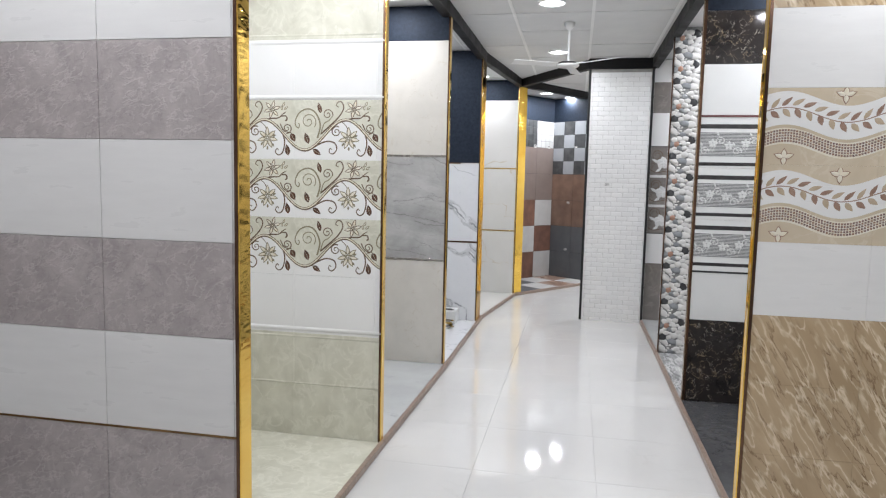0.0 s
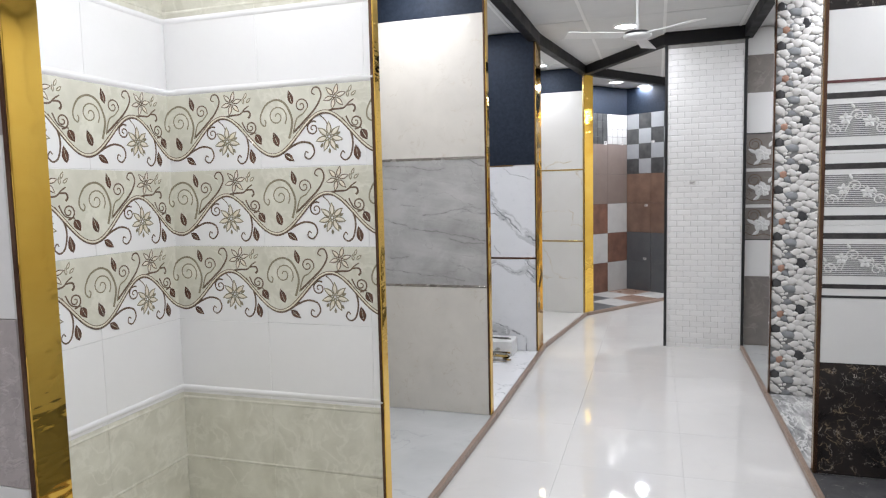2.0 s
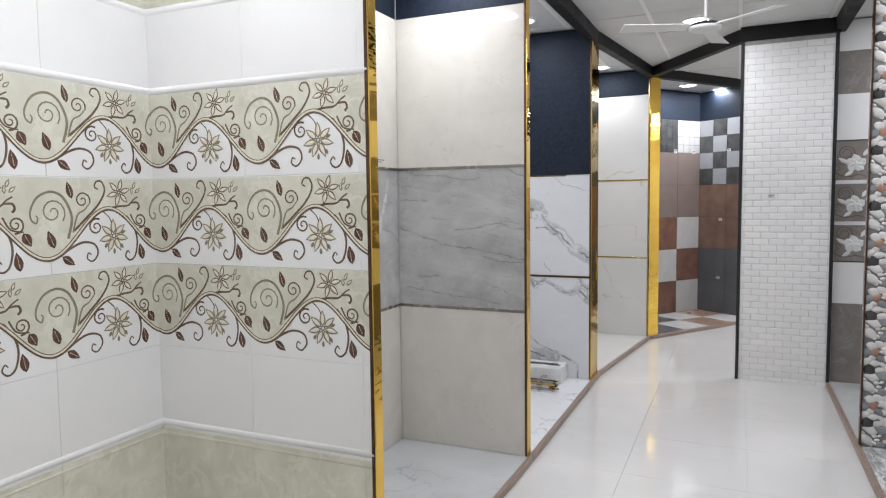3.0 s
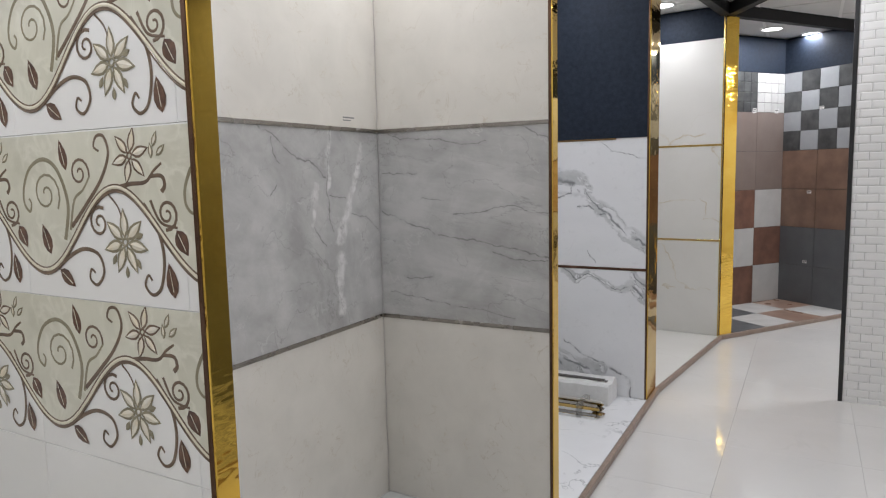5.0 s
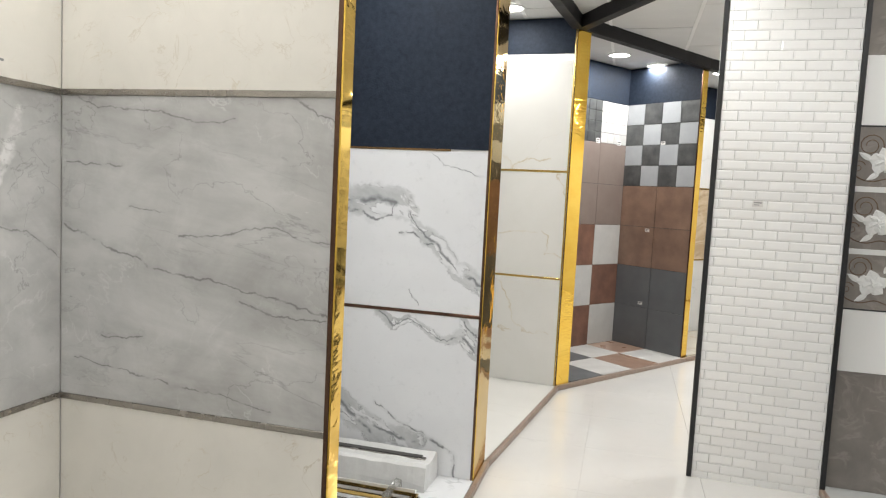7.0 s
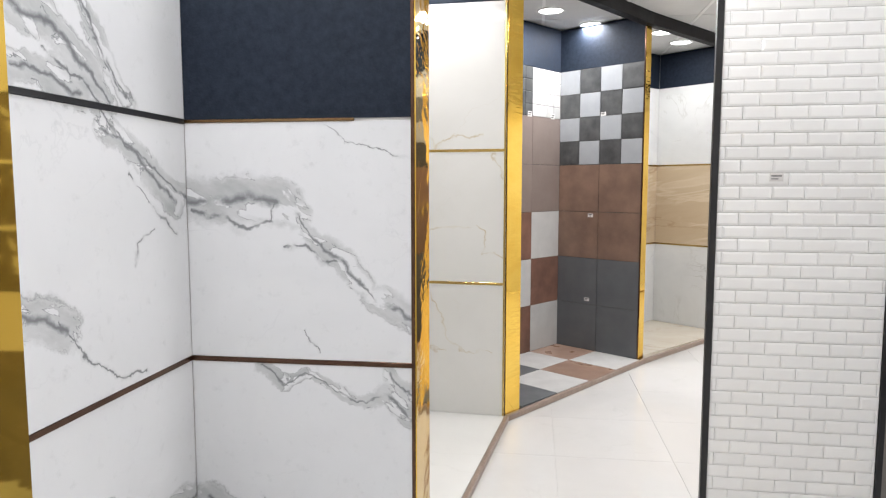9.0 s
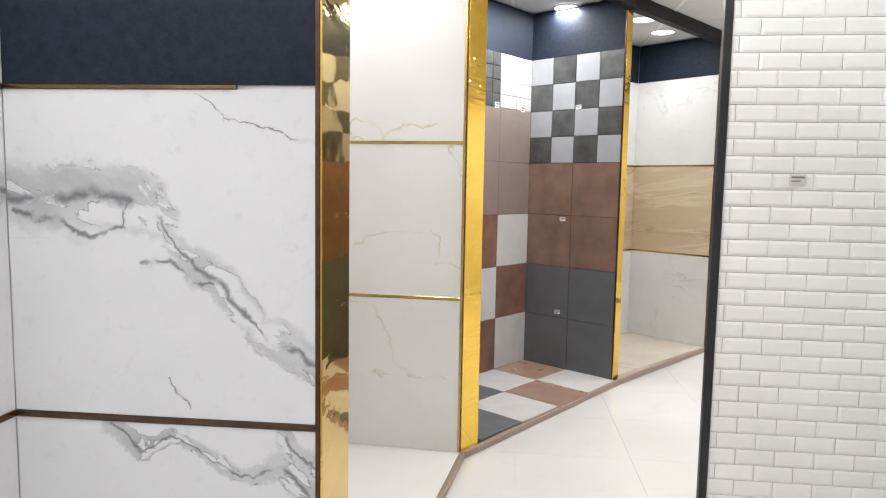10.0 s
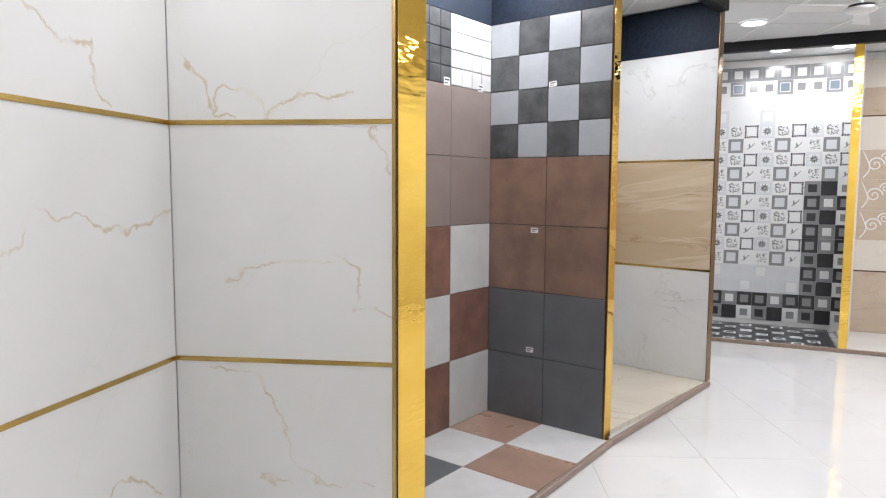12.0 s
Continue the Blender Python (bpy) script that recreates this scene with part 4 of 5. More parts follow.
class Print:
    """Flat shapes laid on a wall's face, gathered into one mesh with several materials."""

    def __init__(self, y=-0.0084, bold=1.0):
        self.v, self.f, self.m, self.y, self.bold = [], [], [], y, bold

    def ribbon(self, line, w0, w1, mi, lift=0.0008):
        n0 = len(self.v)
        for k, p in enumerate(line):
            d = (line[min(k + 1, len(line) - 1)] - line[max(k - 1, 0)])
            d = d.normalized() if d.length > 1e-9 else Vector((1, 0))
            s = k / max(1, len(line) - 1)
            w = (w0 + (w1 - w0) * s) / 2 * self.bold
            self.v += [(p.x - d.y * w, self.y - lift * 0.5, p.y + d.x * w), (p.x, self.y - lift, p.y), (p.x + d.y * w, self.y - lift * 0.5, p.y - d.x * w)]
            if k:
                b = n0 + 3 * k
                self.f += [(b - 3, b, b + 1, b - 2), (b - 2, b + 1, b + 2, b - 1)]
                self.m += [mi, mi]

    def leaf(self, x, z, length, width, angle, mi, lift=0.0009):
        a = radians(angle)
        ax, pz = Vector((math.cos(a), math.sin(a))), Vector((-math.sin(a), math.cos(a)))
        n0 = len(self.v)
        ss = (0.0, 0.18, 0.4, 0.65, 0.88, 1.0)
        for s in ss:
            wv = width / 2 * math.sin(math.pi * s ** 0.8)
            c = Vector((x, z)) + ax * (s - 0.5) * length
            for q in (-1, 0, 1):
                p = c + pz * wv * q
                self.v.append((p.x, self.y - lift * (1.5 if q == 0 else 0.6), p.y))
        for i in range(len(ss) - 1):
            for q in range(2):
                b = n0 + 3 * i + q
                self.f.append((b, b + 3, b + 4, b + 1))
                self.m.append(mi)

    def flower(self, x, z, r, mi, ring, petals=6, spin=0):
        for k in range(petals):
            a = spin + 360 * k / petals
            c = Vector((x + 0.58 * r * math.cos(radians(a)), z + 0.58 * r * math.sin(radians(a))))
            self.leaf(c.x, c.y, r * 0.92, r * 0.42, a, ring, 0.0007)
            self.leaf(c.x, c.y, r * 0.72, r * 0.24, a, mi, 0.0012)
        self.ribbon(curl(x, z, r * 0.14, r * 0.1, 0, 1.0, 8), r * 0.08, r * 0.08, ring, 0.0014)

    def rect(self, x0, x1, z0, z1, mi, lift=0.0004):
        n = len(self.v)
        y = self.y - lift
        self.v += [(x0, y, z0), (x1, y, z0), (x1, y, z1), (x0, y, z1)]
        self.f.append((n, n + 1, n + 2, n + 3))
        self.m.append(mi)

    def mesh(self, name, mats, x0=None, x1=None, z0=None, z1=None):
        me = mesh_of(name, self.v, self.f, mats)
        me.polygons.foreach_set("material_index", self.m)
        cuts = [((x0, 0, 0), (-1, 0, 0)), ((x1, 0, 0), (1, 0, 0)), ((0, 0, z0), (0, 0, -1)), ((0, 0, z1), (0, 0, 1))]
        bm = bmesh.new()
        bm.from_mesh(me)
        for (co, no), lim in zip(cuts, (x0, x1, z0, z1)):
            if lim is not None:
                bmesh.ops.bisect_plane(bm, geom=bm.verts[:] + bm.edges[:] + bm.faces[:], plane_co=co, plane_no=no, clear_outer=True)
        bm.to_mesh(me)
        bm.free()
        return me


VINE = speckled("umber vine glaze", (0.10, 0.065, 0.045), (0.19, 0.135, 0.095), 0.15, 30, 200, 0.05)
VINE_LIGHT = speckled("grey-green vine glaze", (0.20, 0.175, 0.115), (0.28, 0.25, 0.175), 0.15, 30, 200, 0.05)
LEAF_DARK = speckled("dark brown leaf glaze", (0.055, 0.030, 0.024), (0.16, 0.085, 0.055), 0.15, 60, 200, 0.05)
PETAL = speckled("cream petal glaze", (0.70, 0.62, 0.46), (0.74, 0.72, 0.66), 0.12, 40, 200, 0.03)
GLEAM = speckled("ivory highlight glaze", (0.72, 0.68, 0.56), (0.66, 0.61, 0.48), 0.12, 40, 200, 0.03)

FW, FH = 0.466, 0.3165


def floral_print(x0, x1, phase):
    """Scrolling vine between x0 and x1; a lower blossom stands at each phase + k * FW."""
    p = Print(bold=1.12)
    k0 = int(math.floor((x0 - phase) / FW)) - 1
    # stone ground above the stem
    n = 28
    for k in range(k0, k0 + int((x1 - x0) / FW) + 4):
        ox = phase + k * FW

        def stem(u):
            return FH * (0.415 + 0.255 * math.cos(2 * math.pi * (u - 0.96)))

        b = len(p.v)
        for i in range(n + 1):
            u = i / n
            p.v += [(ox + u * FW, p.y - 0.0002, stem(u)), (ox + u * FW, p.y - 0.0002, FH - 0.001)]
            if i:
                p.f.append((b + 2 * i - 2, b + 2 * i, b + 2 * i + 1, b + 2 * i - 1))
                p.m.append(0)

        def at(*uv):
            return [(ox + u * FW, v * FH) for u, v in uv]

        line = [Vector((ox + u / 40 * FW, stem(u / 40))) for u in range(41)]
        p.ribbon(line, 0.0135, 0.0135, 1)
        p.ribbon([q + Vector((0, 0.0015)) for q in line], 0.0055, 0.0055, 4, 0.0016)
        p.ribbon([q + Vector((0.002, -0.0075)) for q in line], 0.0022, 0.0022, 1, 0.0014)
        p.ribbon(bez(at((0.62, 0.36), (0.655, 0.58), (0.60, 0.78), (0.51, 0.85), (0.41, 0.80), (0.355, 0.68), (0.35, 0.58), (0.385, 0.53), (0.40, 0.58), (0.385, 0.61))), 0.009, 0.004, 2)
        p.ribbon(curl(ox + 0.51 * FW, 0.64 * FH, 0.046, 0.006, -40, 1.6), 0.005, 0.004, 2)
        p.ribbon(bez(at((0.66, 0.42), (0.70, 0.60), (0.76, 0.66), (0.81, 0.74))), 0.006, 0.004, 2)
        p.ribbon(curl(ox + 0.745 * FW, 0.76 * FH, 0.030, 0.004, -15, 1.5), 0.005, 0.004, 1)
        p.ribbon(bez(at((0.67, 0.44), (0.78, 0.58), (0.88, 0.72), (0.935, 0.86), (0.915, 0.96), (0.87, 0.965), (0.85, 0.91), (0.88, 0.88))), 0.008, 0.004, 1)
        p.ribbon(bez(at((0.96, 0.665), (1.05, 0.69), (1.14, 0.70), (1.19, 0.76), (1.235, 0.80))), 0.008, 0.004, 1)
        p.ribbon(bez(at((1.17, 0.73), (1.23, 0.73), (1.245, 0.68), (1.225, 0.645))), 0.006, 0.008, 1)
        p.ribbon(bez(at((1.16, 0.60), (1.21, 0.48), (1.30, 0.45))), 0.006, 0.004, 1)
        p.ribbon(curl(ox + 1.246 * FW, 0.525 * FH, 0.028, 0.004, -100, 1.6), 0.006, 0.004, 1)
        p.ribbon(curl(ox + 0.85 * FW, 0.47 * FH, 0.030, 0.004, 60, 1.6), 0.006, 0.004, 1)
        p.ribbon(bez(at((0.92, 0.63), (0.97, 0.56), (1.0, 0.45))), 0.004, 0.003, 1)
        p.ribbon(bez(at((1.12, 0.58), (1.19, 0.44), (1.215, 0.28), (1.19, 0.12), (1.14, 0.07), (1.10, 0.12), (1.12, 0.18), (1.14, 0.15))), 0.008, 0.004, 1)
        p.ribbon(bez(at((0.55, 0.18), (0.64, 0.26), (0.74, 0.31), (0.83, 0.28), (0.855, 0.18), (0.81, 0.10), (0.765, 0.13), (0.775, 0.19), (0.80, 0.17))), 0.008, 0.004, 1)
        p.flower(ox + 1.0 * FW, 0.36 * FH, 0.060, 3, 2, 7, 40)
        p.flower(ox + 1.06 * FW, 0.845 * FH, 0.050, 3, 1, 6, 15)
        for u, v, l, w, an in ((1.205, 0.93, 0.030, 0.014, 65), (1.235, 0.87, 0.030, 0.014, 40), (1.18, 0.87, 0.028, 0.013, 95)):
            p.leaf(ox + u * FW, v * FH, l, w, an, 2)
            p.leaf(ox + u * FW, v * FH, l * 0.7, w * 0.5, an, 3, 0.0013)
        for u, v, l, w, an in ((0.32, 0.37, 0.040, 0.026, -60), (0.25, 0.16, 0.050, 0.024, 100), (0.49, 0.36, 0.050, 0.024, 110), (0.615, 0.125, 0.044, 0.022, -35), (0.645, 0.87, 0.048, 0.020, 105), (1.085, 0.40, 0.018, 0.010, 20), (0.93, 0.26, 0.018, 0.009, 60), (1.0, 0.19, 0.018, 0.009, 90), (1.07, 0.24, 0.018, 0.009, -60)):
            p.leaf(ox + u * FW, v * FH, l * 1.25, w * 1.3, an, 5 if l > 0.02 else 2)
            if l > 0.03:
                p.ribbon([Vector((ox + u * FW + s * l * 0.42 * math.cos(radians(an)), v * FH + s * l * 0.42 * math.sin(radians(an)))) for s in (-1, 0, 1)], 0.0025, 0.0015, 4, 0.0018)
    return p.mesh("floral print", [GREEN_STONE, VINE, VINE_LIGHT, PETAL, GLEAM, LEAF_DARK], x0, x1, 0.001, FH - 0.001)


for w_, x0, x1, ph in ((f_wall, -1.658, -0.713, -1.371), (f_back, 1.94, 3.362, 3.168)):
    cuts = [x0] + [c for c in (x0 + (FW - 0.03 if w_ is f_wall else 0.408 - 0.43 + k * FW + 0.0) + (FW * k if w_ is f_wall else 0) for k in range(4)) if x0 + 0.05 < c < x1 - 0.05] + [x1]
    for ca, cb in zip(cuts, cuts[1:]):
        me = floral_print(ca, cb, ph)
        for r in range(3):
            part("floral_print", me, w_, "raised umber scroll, blossoms and leaves on stone ground" if r == 0 else "", (0, 0, 0.94 + r * 0.3165))
    # moulded rails of the white and the stone courses
    for z, m, nm in ((0.640, WHITE_GLAZE, "rail"), (1.905, WHITE_GLAZE, "rail"), (2.195, WHITE_GLAZE, "rail"), (2.228, GREEN_STONE, "rail"), (0.596, GREEN_STONE, "rail"), (0.33, GREEN_STONE, "rail")):
        prof = [(-0.0075, -0.014), (-0.011, -0.009), (-0.0135, -0.001), (-0.011, 0.008), (-0.0075, 0.011)]
        if m is GREEN_STONE:
            prof = [(a_ * 0.75, c_ * 0.6) for a_, c_ in prof]
        vs = [(x, a_, z + c_) for x in (x0, x1) for a_, c_ in prof]
        fs = [(i, i + 1, 5 + i + 1, 5 + i) for i in range(4)] + [(0, 1, 2, 3, 4), (9, 8, 7, 6, 5)]
        part(nm, mesh_of("rail", vs, fs, m, True), w_, "moulded rail")
box("joint_strip", -1.66, -0.744, -0.010, -0.001, 0.618, 0.626, BRONZE, s_wall, 0.001, "thin bronze joint strip")

# ---- leaf garland partition ----
LEAF_ROSE = speckled("rosy brown leaf print", (0.24, 0.135, 0.10), (0.36, 0.25, 0.19), 0.2, 50, 200, 0.05)
LEAF_TAN = speckled("tan leaf print", (0.42, 0.32, 0.22), (0.50, 0.41, 0.30), 0.2, 50, 200, 0.05)
MOSAIC_DOT = speckled("plum mosaic print", (0.16, 0.10, 0.10), (0.30, 0.22, 0.19), 0.2, 60, 200, 0.05)
RX0, RX1 = 1.064, 1.89
RZ = [0.0, 0.315, 0.63, 0.93, 1.245, 1.57, 1.887, 2.21, 2.525]
rows_of(r_wall, RX0, RX1, RZ, [TAN_MARBLE, TAN_MARBLE, TAN_MARBLE, STRIPE_WHITE, BEIGE_STONE, BEIGE_STONE, STRIPE_WHITE, TAN_MARBLE], 0.466, start=1.505 - 0.466, gap=0.0002)
band(r_wall, RX0, RX1, 2.527)


def garland(x0, x1, phase):
    p = Print()
    W = 0.466
    N = 120

    def wavez(x, c, a):
        return c + a * math.cos(2 * math.pi * (x - phase) / W)

    def belt(lo, hi, mi):
        b = len(p.v)
        for i in range(N + 1):
            x = x0 + (x1 - x0) * i / N
            p.v.extend([(x, p.y - 0.0003, wavez(x, lo, 0.030)), (x, p.y - 0.0003, wavez(x, hi, 0.030))])
            if i:
                p.f.append((b + 2 * i - 2, b + 2 * i, b + 2 * i + 1, b + 2 * i - 1))
                p.m.append(mi)

    belt(0.135, 0.272, 0)
    stem = [Vector((x0 + (x1 - x0) * i / N, wavez(x0 + (x1 - x0) * i / N, 0.205, 0.030))) for i in range(N + 1)]
    p.ribbon(stem, 0.004, 0.004, 1, 0.0009)
    x, k = x0 - 0.02, 0
    while x < x1 + 0.03:
        sl = math.degrees(math.atan(-0.030 * 2 * math.pi / W * math.sin(2 * math.pi * (x - phase) / W)))
        p.leaf(x + 0.012, wavez(x, 0.205, 0.030) + 0.025, 0.056, 0.019, sl + 38, (1, 2)[k % 2])
        p.leaf(x + 0.012, wavez(x, 0.205, 0.030) - 0.022, 0.046, 0.025, sl - 52, (1, 2)[(k + 1) % 2])
        x += 0.044
        k += 1
    belt(0.056, 0.122, 4)
    s = 0.0110
    i = 0
    x = x0
    while x < x1:
        for j in range(5):
            z = wavez(x, 0.090, 0.030) + (j - 2) * s
            if (i + j) % 3:
                p.rect(x, x + s * 0.76, z - s * 0.38, z + s * 0.38, 3, 0.0006)
            else:
                p.rect(x, x + s * 0.76, z - s * 0.38, z + s * 0.38, 1, 0.0006)
        x += s
        i += 1
    for fx, fz in ((phase + 0.22, 0.285), (phase + 0.0, 0.03), (phase + 0.466, 0.03), (phase + 0.686, 0.285)):
        for an in (-90, 20, 90, 160):
            c = Vector((fx + 0.020 * math.cos(radians(an)), fz + 0.016 * math.sin(radians(an))))
            p.leaf(c.x, c.y, 0.046, 0.026, an, 1)
            p.leaf(c.x, c.y, 0.036, 0.019, an, 4, 0.0014)
    return p.mesh("garland print", [STRIPE_WHITE, LEAF_ROSE, LEAF_TAN, MOSAIC_DOT, PETAL], x0 + 0.001, x1 - 0.001, 0.001, 0.315)


gme = garland(RX0, RX1, 1.145)
for z in (1.247, 1.572):
    part("garland_print", gme, r_wall, "leaf garland over a wavy mosaic belt", (0, 0, z))
cap(r_wall, 1.052, 0.028, GOLD, -1)

# ---- black marble partition ----
K_WHITE = speckled("white satin tile", (0.72, 0.72, 0.71), (0.68, 0.68, 0.67), 0.15, 4, 90, 0.03)
K_BAND = speckled("black band print", (0.020, 0.019, 0.020), (0.055, 0.05, 0.05), 0.15, 30, 120, 0.03)
K_RED = speckled("maroon line", (0.10, 0.035, 0.035), (0.13, 0.05, 0.05), 0.2, 30, 120, 0.03)
KX0, KX1 = 1.075, 1.89
rows_of(k_wall, KX0, KX1, [0.03, 0.59, 0.915], [BLACK_MARBLE, K_WHITE], 0.466, gap=0.0006)
rows_of(k_wall, KX0, KX1, [0.915, 1.26, 1.60, 1.94, 2.265], [K_WHITE] * 4, 0.466, gap=0.0006)
rows_of(k_wall, KX0, KX1, [2.265, 2.6], [BLACK_MARBLE], 0.466, gap=0.0006)
band(k_wall, KX0, KX1, 2.602)


def scroll_band(x0, x1):
    p = Print()
    p.rect(x0, x1, 0.270, 0.298, 0)
    p.rect(x0, x1, 0.030, 0.052, 0)
    for i in range(17):
        z = 0.092 + i * 0.0092
        p.rect(x0, x1, z, z + 0.0055, 2)
    x, k = x0 + 0.03, 0
    while x < x1:
        up = k % 2
        z = 0.125 + 0.065 * up
        p.ribbon(curl(x, z, 0.030, 0.005, 200 if up else -20, (-1.4 if up else 1.4)), 0.006, 0.004, 1, 0.0016)
        p.ribbon(bez([(x - 0.05, 0.18 - 0.06 * up), (x - 0.02, 0.15 + 0.03 * up), (x + 0.03, 0.13 + 0.06 * up), (x + 0.05, 0.16)]), 0.005, 0.003, 1, 0.0016)
        for an in (18, 90, 162, 234, 306):
            p.leaf(x + 0.05 + 0.017 * math.cos(radians(an)), z + (-0.03 if up else 0.05) + 0.017 * math.sin(radians(an)), 0.028, 0.020, an, 1, 0.0018)
        p.leaf(x - 0.02, z + 0.045, 0.03, 0.014, 120, 1, 0.0018)
        x += 0.10
        k += 1
    return p.mesh("scroll band", [K_BAND, K_WHITE, MID_GREY], x0 + 0.001, x1 - 0.001, 0.0, 0.345)


MID_GREY = speckled("mid grey print", (0.17, 0.17, 0.175), (0.21, 0.21, 0.215), 0.2, 30, 120, 0.03)
kme = scroll_band(KX0, KX1)
for z in (0.925, 1.255, 1.585):
    part("scroll_print", kme, k_wall, "white scroll on grey lines between black bands", (0, 0, z))
box("joint_strip", KX0, KX1, -0.011, -0.001, 1.928, 1.942, K_RED, k_wall, 0.001, "maroon joint strip")
box("joint_strip", KX0, KX1, -0.011, -0.001, 0.910, 0.922, BLACK_TRIM, k_wall, 0.001, "black joint strip")
cap(k_wall, 1.062, 0.02, BRONZE, -1)

# ---- pebble partition ----
PEB_WHITE = speckled("white pebble print", (0.70, 0.685, 0.665), (0.58, 0.565, 0.55), 0.12, 20, 150, 0.1)
PEB_GREY = speckled("blue-grey pebble print", (0.20, 0.21, 0.22), (0.28, 0.29, 0.30), 0.12, 20, 150, 0.1)
PEB_BLACK = speckled("black pebble print", (0.035, 0.035, 0.038), (0.07, 0.07, 0.072), 0.12, 20, 150, 0.1)
PEB_ROSE = speckled("terracotta pebble print", (0.30, 0.17, 0.12), (0.38, 0.23, 0.17), 0.12, 20, 150, 0.1)


def pebbles(w, h):
    """One pattern sheet of rounded pebbles, w by h."""
    rnd = random.Random(5)
    vs, fs, ms = [], [], []
    placed = []

    def one(x, z, rx, rz, an, mi, d):
        b = len(vs)
        n, rings = 12, ((1.0, 0.0), (0.86, 0.55), (0.55, 0.88), (0.0, 1.0))
        ca, sa = math.cos(an), math.sin(an)
        wob = [1 + rnd.uniform(-0.09, 0.09) for _ in range(n)]
        for rr, hh in rings:
            for k in range(n if rr else 1):
                a = 2 * math.pi * k / n
                ex, ez = rx * rr * wob[k] * math.cos(a), rz * rr * wob[k] * math.sin(a)
                vs.append((x + ex * ca - ez * sa, -0.002 - d * hh, z + ex * sa + ez * ca))
        for i in range(2):
            for k in range(n):
                fs.append((b + i * n + k, b + i * n + (k + 1) % n, b + (i + 1) * n + (k + 1) % n, b + (i + 1) * n + k))
                ms.append(mi)
        for k in range(n):
            fs.append((b + 2 * n + k, b + 2 * n + (k + 1) % n, b + 3 * n))
            ms.append(mi)

    key = [(0.055, 0.24, 0.026, 0.026, 0.3, 3), (0.175, 0.275, 0.032, 0.040, 0.5, 2), (0.03, 0.14, 0.03, 0.036, 0.2, 2), (0.11, 0.10, 0.052, 0.026, -0.2, 1), (0.335, 0.06, 0.03, 0.026, 0.2, 2), (0.30, 0.19, 0.05, 0.03, 0.3, 1), (0.40, 0.28, 0.03, 0.026, 0.1, 3)]
    for x, z, rx, rz, an, mi in key:
        one(x, z, rx, rz, an, mi, 0.012)
        placed.append((x, z, (rx + rz) / 2))
    tries = 0
    while tries < 2600:
        tries += 1
        r = rnd.uniform(0.024, 0.042) if tries < 1200 else rnd.uniform(0.010, 0.024)
        x, z = rnd.uniform(0.006, w - 0.006), rnd.uniform(0.006, h - 0.006)
        if all((x - a) ** 2 + ((z - c + h / 2) % h - h / 2) ** 2 > ((r + q) * 0.74) ** 2 for a, c, q in placed):
            placed.append((x, z, r))
            one(x, z, r * rnd.uniform(1.05, 1.4), r * rnd.uniform(0.75, 0.95), rnd.uniform(-0.7, 0.7), 0 if rnd.random() < 0.9 else 1, rnd.uniform(0.007, 0.012))
    me = mesh_of("pebble relief", vs, fs, [PEB_WHITE, PEB_GREY, PEB_BLACK, PEB_ROSE], True)
    me.polygons.foreach_set("material_index", ms)
    return me


peb = pebbles(0.466, 0.312)
for i in range(2):
    for r in range(9):
        if 0.03 + r * 0.312 < 2.75 and i == 0:
            part("pebble_tile", peb, p_wall, "tile of white, grey, black and terracotta pebbles" if r == 0 else "", (1.056, 0, 0.032 + r * 0.312 - (0.062 if r == 8 else 0)))
box("edge_trim", 1.045, 1.055, -0.016, 0.022, 0.031, TOP, BROWN_STEEL, p_wall, 0.001, "dark brown edge trim")

# ---- rose relief partition ----
rows_of(n_wall, 1.06, 1.89, [0.03, 0.65, 0.975, 1.27, 1.585, 1.90, 2.25, 2.57, 2.80], [TAUPE_STONE, WHITE_GLAZE, TAUPE_STONE, TAUPE_STONE, TAUPE_STONE, WHITE_GLAZE, TAUPE_STONE, WHITE_GLAZE], 0.466, gap=0.0006)
rp = Print()
for fx in (1.16, 1.42, 1.68):
    rp.ribbon(curl(fx - 0.035, 0.215, 0.062, 0.020, -60, 1.7), 0.006, 0.004, 1, 0.002)
    rp.ribbon(bez([(fx - 0.12, 0.13), (fx - 0.09, 0.06), (fx - 0.02, 0.035), (fx + 0.05, 0.05), (fx + 0.11, 0.03)]), 0.007, 0.005, 1, 0.002)
    rp.ribbon(curl(fx - 0.085, 0.105, 0.035, 0.006, 20, 1.3), 0.005, 0.003, 1, 0.002)
    for u, w_, l, an in ((-0.055, 0.16, 0.075, 150), (0.095, 0.22, 0.07, 60), (-0.015, 0.06, 0.07, 215)):
        rp.leaf(fx + u, w_, l, l * 0.42, an, 0, 0.0025)
    for ring_r, n, length, width, lift, spin in ((0.044, 5, 0.070, 0.066, 0.0030, 20), (0.028, 5, 0.052, 0.050, 0.0052, 56), (0.013, 4, 0.034, 0.032, 0.0075, 10)):
        for k in range(n):
            an = spin + 360 * k / n
            rp.leaf(fx + 0.03 + ring_r * math.cos(radians(an)), 0.135 + ring_r * 0.85 * math.sin(radians(an)), length * (0.88 + 0.16 * (k % 2)), width, an + 20, 0, lift + 0.0004 * k)
rme = rp.mesh("rose relief", [K_WHITE, VINE], 1.061, 1.89, 0.0, 0.31)
for z in (0.975, 1.28, 1.59):
    part("rose_relief", rme, n_wall, "white rose relief", (0, 0, z))
for z in (0.975, 1.90):
    strip(n_wall, 1.06, 1.89, z, BLACK_TRIM, 0.008, "thin black joint strip")
for z in (1.27, 1.585):
    box("joint_strip", 1.06, 1.89, -0.0095, -0.001, z - 0.014, z + 0.014, K_WHITE, n_wall, 0.001, "white joint strip")

